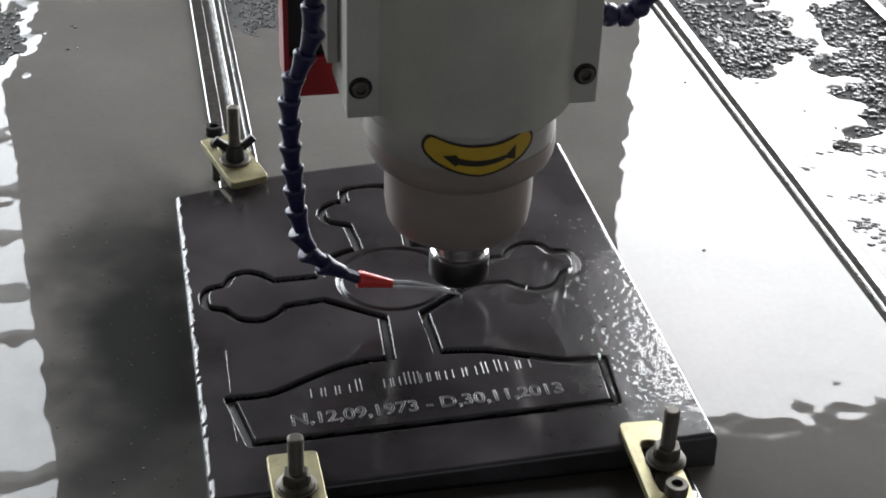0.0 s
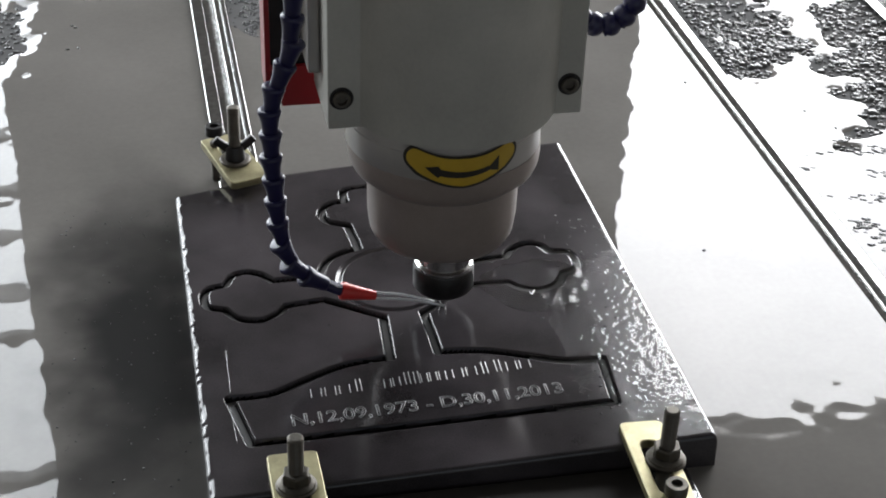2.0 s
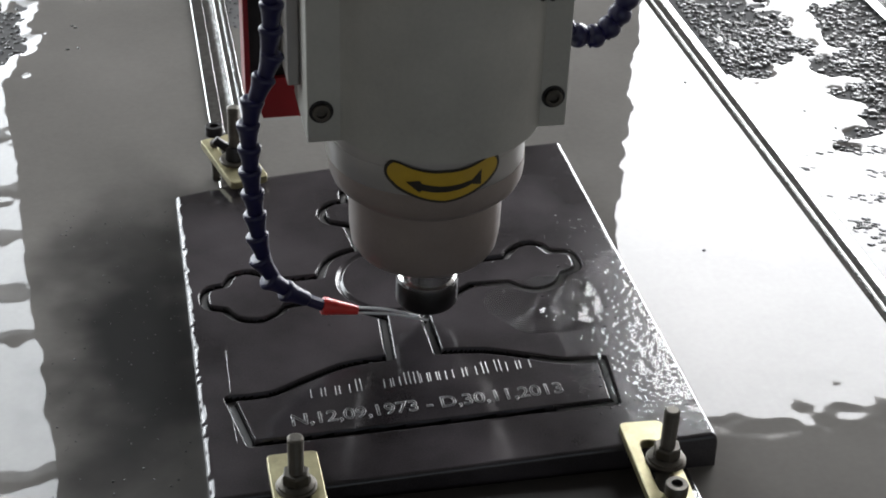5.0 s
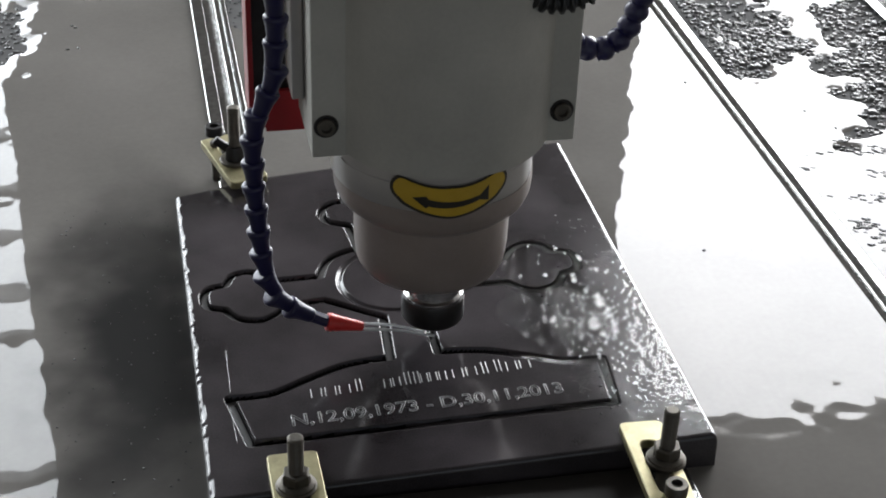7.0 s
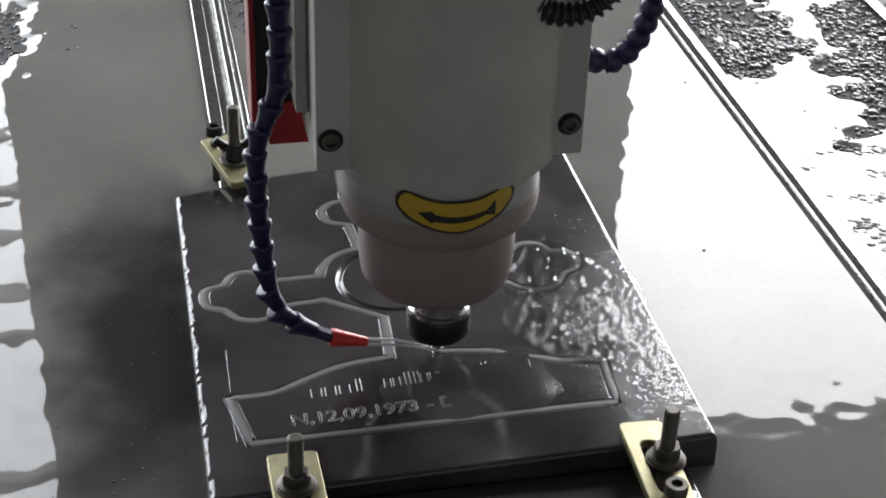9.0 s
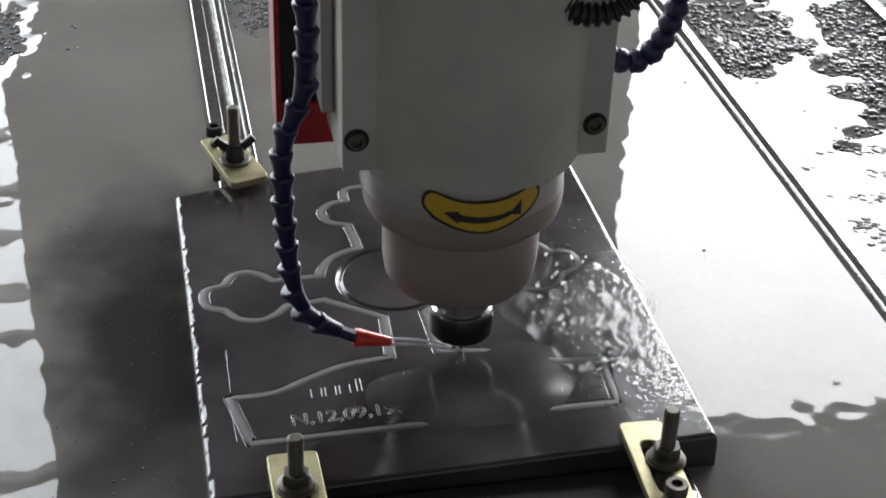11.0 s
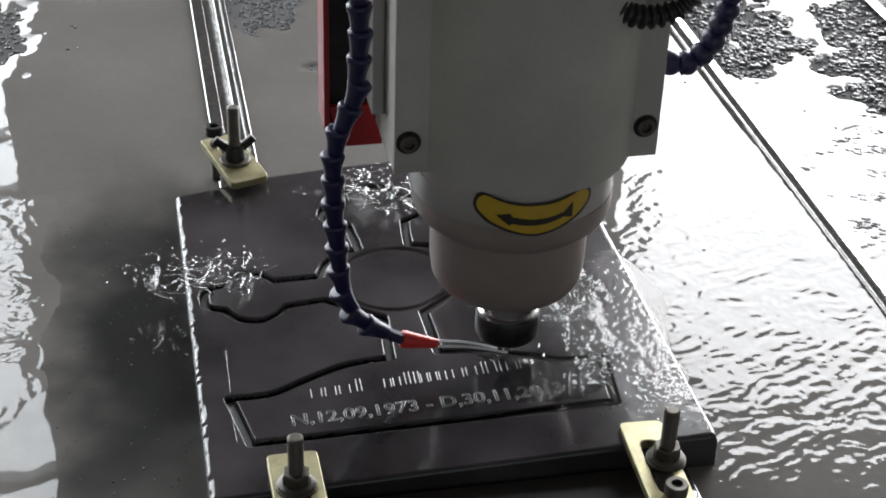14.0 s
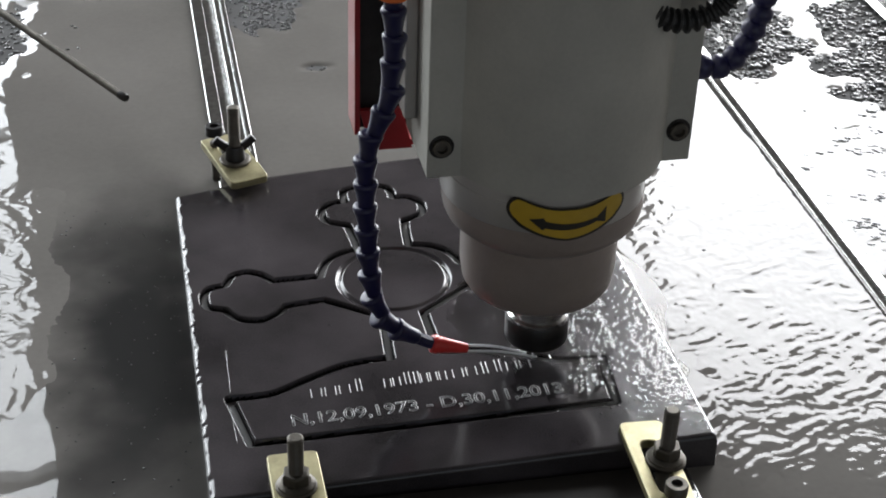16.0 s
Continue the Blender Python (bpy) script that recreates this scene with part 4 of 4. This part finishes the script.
# ---------------------------------------------------------------- how things move
def motions():
    rows = HEAD_ROWS
    walk(HEAD, [(t, pose(x, y, 0)) for t, x, y in rows])
    level = lambda ob, keys: walk(ob, [(t, pose(x, y, z)) for t, x, y, z in keys])
    washed = lambda ob, keys: walk(ob, [(t, SLAB_LEVEL @ pose(x, y, z)) for t, x, y, z in keys])
    w, deep = WATER_Z, WATER_Z - 0.006
    level(POOL, [(0, 0.35, -0.13, deep), (12.15, 0.35, -0.13, deep), (12.42, 0.36, -0.17, w - 0.0002), (12.9, 0.352, -0.10, w), (14.0, 0.36, -0.075, w), (15.0, 0.367, -0.07, w), (16, 0.374, -0.066, w)])
    level(POOL_L, [(0, -0.30, 0.05, deep), (13.3, -0.30, 0.05, deep), (13.8, -0.30, 0.05, w), (15.0, -0.303, 0.052, w - 0.0004), (15.5, -0.30, 0.055, w), (16, -0.295, 0.06, w)])
    washed(FILM, [(0, 0.097, -0.022, -0.0003), (2.2, 0.100, -0.03, -0.0001), (3.5, 0.100, -0.042, 0.0001), (6.5, 0.104, -0.062, 0.0), (9.0, 0.110, -0.075, 0.0001), (11.5, 0.112, -0.06, 0.0001), (12.3, 0.114, -0.055, 0.0), (16, 0.105, -0.045, -0.0003)])
    washed(FAN, [(0, 0.112, -0.05, -0.005), (5.6, 0.112, -0.05, -0.005), (6.6, 0.108, -0.052, -0.0006), (7.5, 0.112, -0.056, -0.0002), (9.0, 0.115, -0.060, 0.0), (11.5, 0.121, -0.070, 0.0), (12.3, 0.124, -0.073, 0.0), (13.2, 0.126, -0.072, -0.0004), (16, 0.128, -0.066, -0.0012)])
    walk(PUDDLE, [(t, SLAB_LEVEL @ pose(0.015, -0.139, z, 0.1, -0.52, 0)) for t, z in ((0, -0.006), (6.6, -0.004), (7.4, -0.0010), (8.0, -0.0003), (8.5, 0.0001), (9.2, 0.0005), (11.5, 0.00095), (12.3, 0.0010), (12.45, -0.0012), (13.2, -0.006), (16, -0.006))])
    washed(SHEET_R, [(0, 0.081, -0.065, -0.006), (12.25, 0.081, -0.065, -0.006), (12.5, 0.082, -0.065, 0.0), (13.5, 0.086, -0.066, 0.0), (15.0, 0.089, -0.067, -0.0002), (16, 0.091, -0.068, -0.0004)])
    washed(WASH, [(0, 0.005, -0.125, -0.007), (12.3, 0.0, -0.125, -0.007), (12.45, 0.0, -0.125, 0.0), (12.65, 0.03, -0.128, -0.0004), (13.1, 0.06, -0.13, -0.004), (14.9, -0.045, -0.12, -0.007), (15.3, -0.045, -0.11, -0.0025), (15.5, -0.048, -0.085, -0.0002), (15.65, -0.05, -0.06, -0.0006), (16, -0.05, -0.05, -0.006)])
    washed(SILT_RUN, [(0, 0, 0, -0.0042), (7.6, 0, 0, -0.0042), (8.3, 0, 0, -0.0014), (8.9, 0, 0, 0.00025), (12.4, 0, 0, 0.00025), (12.8, 0, 0, -0.0024), (13.2, 0, 0, -0.0042), (16, 0, 0, -0.0042)])
    level(SPRAY_A, [(0, -0.03, -0.10, -0.05), (12.35, -0.03, -0.10, -0.05), (12.5, -0.045, -0.095, 0.0), (12.7, -0.09, -0.02, 0.0), (13.0, -0.108, 0.012, -0.0035), (13.2, -0.13, 0.02, -0.05), (13.4, -0.13, -0.15, -0.05), (13.58, -0.125, -0.155, 0.0), (13.75, -0.10, -0.12, -0.03), (13.85, 0.02, 0.10, -0.03), (14.0, 0.01, 0.115, 0.004), (14.2, -0.01, 0.135, 0.0), (14.45, -0.02, 0.15, -0.05), (16, -0.02, 0.15, -0.05)])
    level(SPRAY_B, [(0, -0.12, 0.03, -0.07), (13.7, -0.12, 0.03, -0.07), (13.95, -0.135, 0.015, 0.002), (14.1, -0.16, 0.03, -0.012), (14.4, -0.19, 0.06, -0.07), (14.65, -0.19, 0.02, -0.06), (14.8, -0.20, 0.035, -0.004), (14.95, -0.235, 0.06, -0.02), (15.2, -0.26, 0.07, -0.07), (16, -0.26, 0.07, -0.07)])
    level(SPRAY_C, [(0, -0.14, -0.10, -0.09), (15.2, -0.14, -0.10, -0.09), (15.4, -0.14, -0.10, 0.0), (15.5, -0.185, -0.10, -0.006), (15.6, -0.22, 0.0, -0.02), (15.9, -0.24, 0.05, -0.09), (16, -0.24, 0.05, -0.09)])
    walk(WAND, [(t, pose(x, y, z, 0, 0, a)) for t, x, y, z, a in WAND_ROWS])


HEAD_ROWS = ((0, 0.0414, -0.0288), (0.5, 0.0389, -0.0322), (1, 0.0352, -0.0354), (1.5, 0.0312, -0.0384), (2, 0.0276, -0.0413), (2.5, 0.0232, -0.0435), (3, 0.0183, -0.046), (3.5, 0.0145, -0.0483), (4, 0.0131, -0.05), (6.5, 0.0128, -0.0715), (7, 0.0133, -0.0758), (7.5, 0.013, -0.0799), (8, 0.0133, -0.0845), (8.5, 0.0134, -0.0885), (9.0, 0.0135, -0.0934), (9.35, 0.014, -0.0946), (9.7, 0.0165, -0.095), (11.5, 0.0341, -0.0961), (12, 0.0395, -0.097), (12.5, 0.044, -0.0982), (13, 0.0491, -0.1002), (13.5, 0.0539, -0.1012), (14, 0.0586, -0.1026), (14.5, 0.0631, -0.1045), (15, 0.068, -0.1064), (15.5, 0.0721, -0.1081), (16, 0.0769, -0.1106))
WAND_ROWS = ((0, -0.42, 0.5, -0.019, -57), (14.8, -0.42, 0.5, -0.019, -57), (15.0, -0.2215, 0.3604, 0.012, -62.0), (15.1, -0.2152, 0.2597, 0.012, -60.0), (15.2, -0.2166, 0.2006, 0.012, -61.0), (15.3, -0.2213, 0.1693, 0.012, -62.0), (15.5, -0.2621, 0.1086, 0.012, -57.0), (15.7, -0.2499, 0.1199, 0.012, -61.0), (15.8, -0.2457, 0.031, 0.012, -60.0), (15.9, -0.2936, 0.1799, 0.012, -60.0), (16.0, -0.182, 0.288, 0.012, -56.0))


motions()
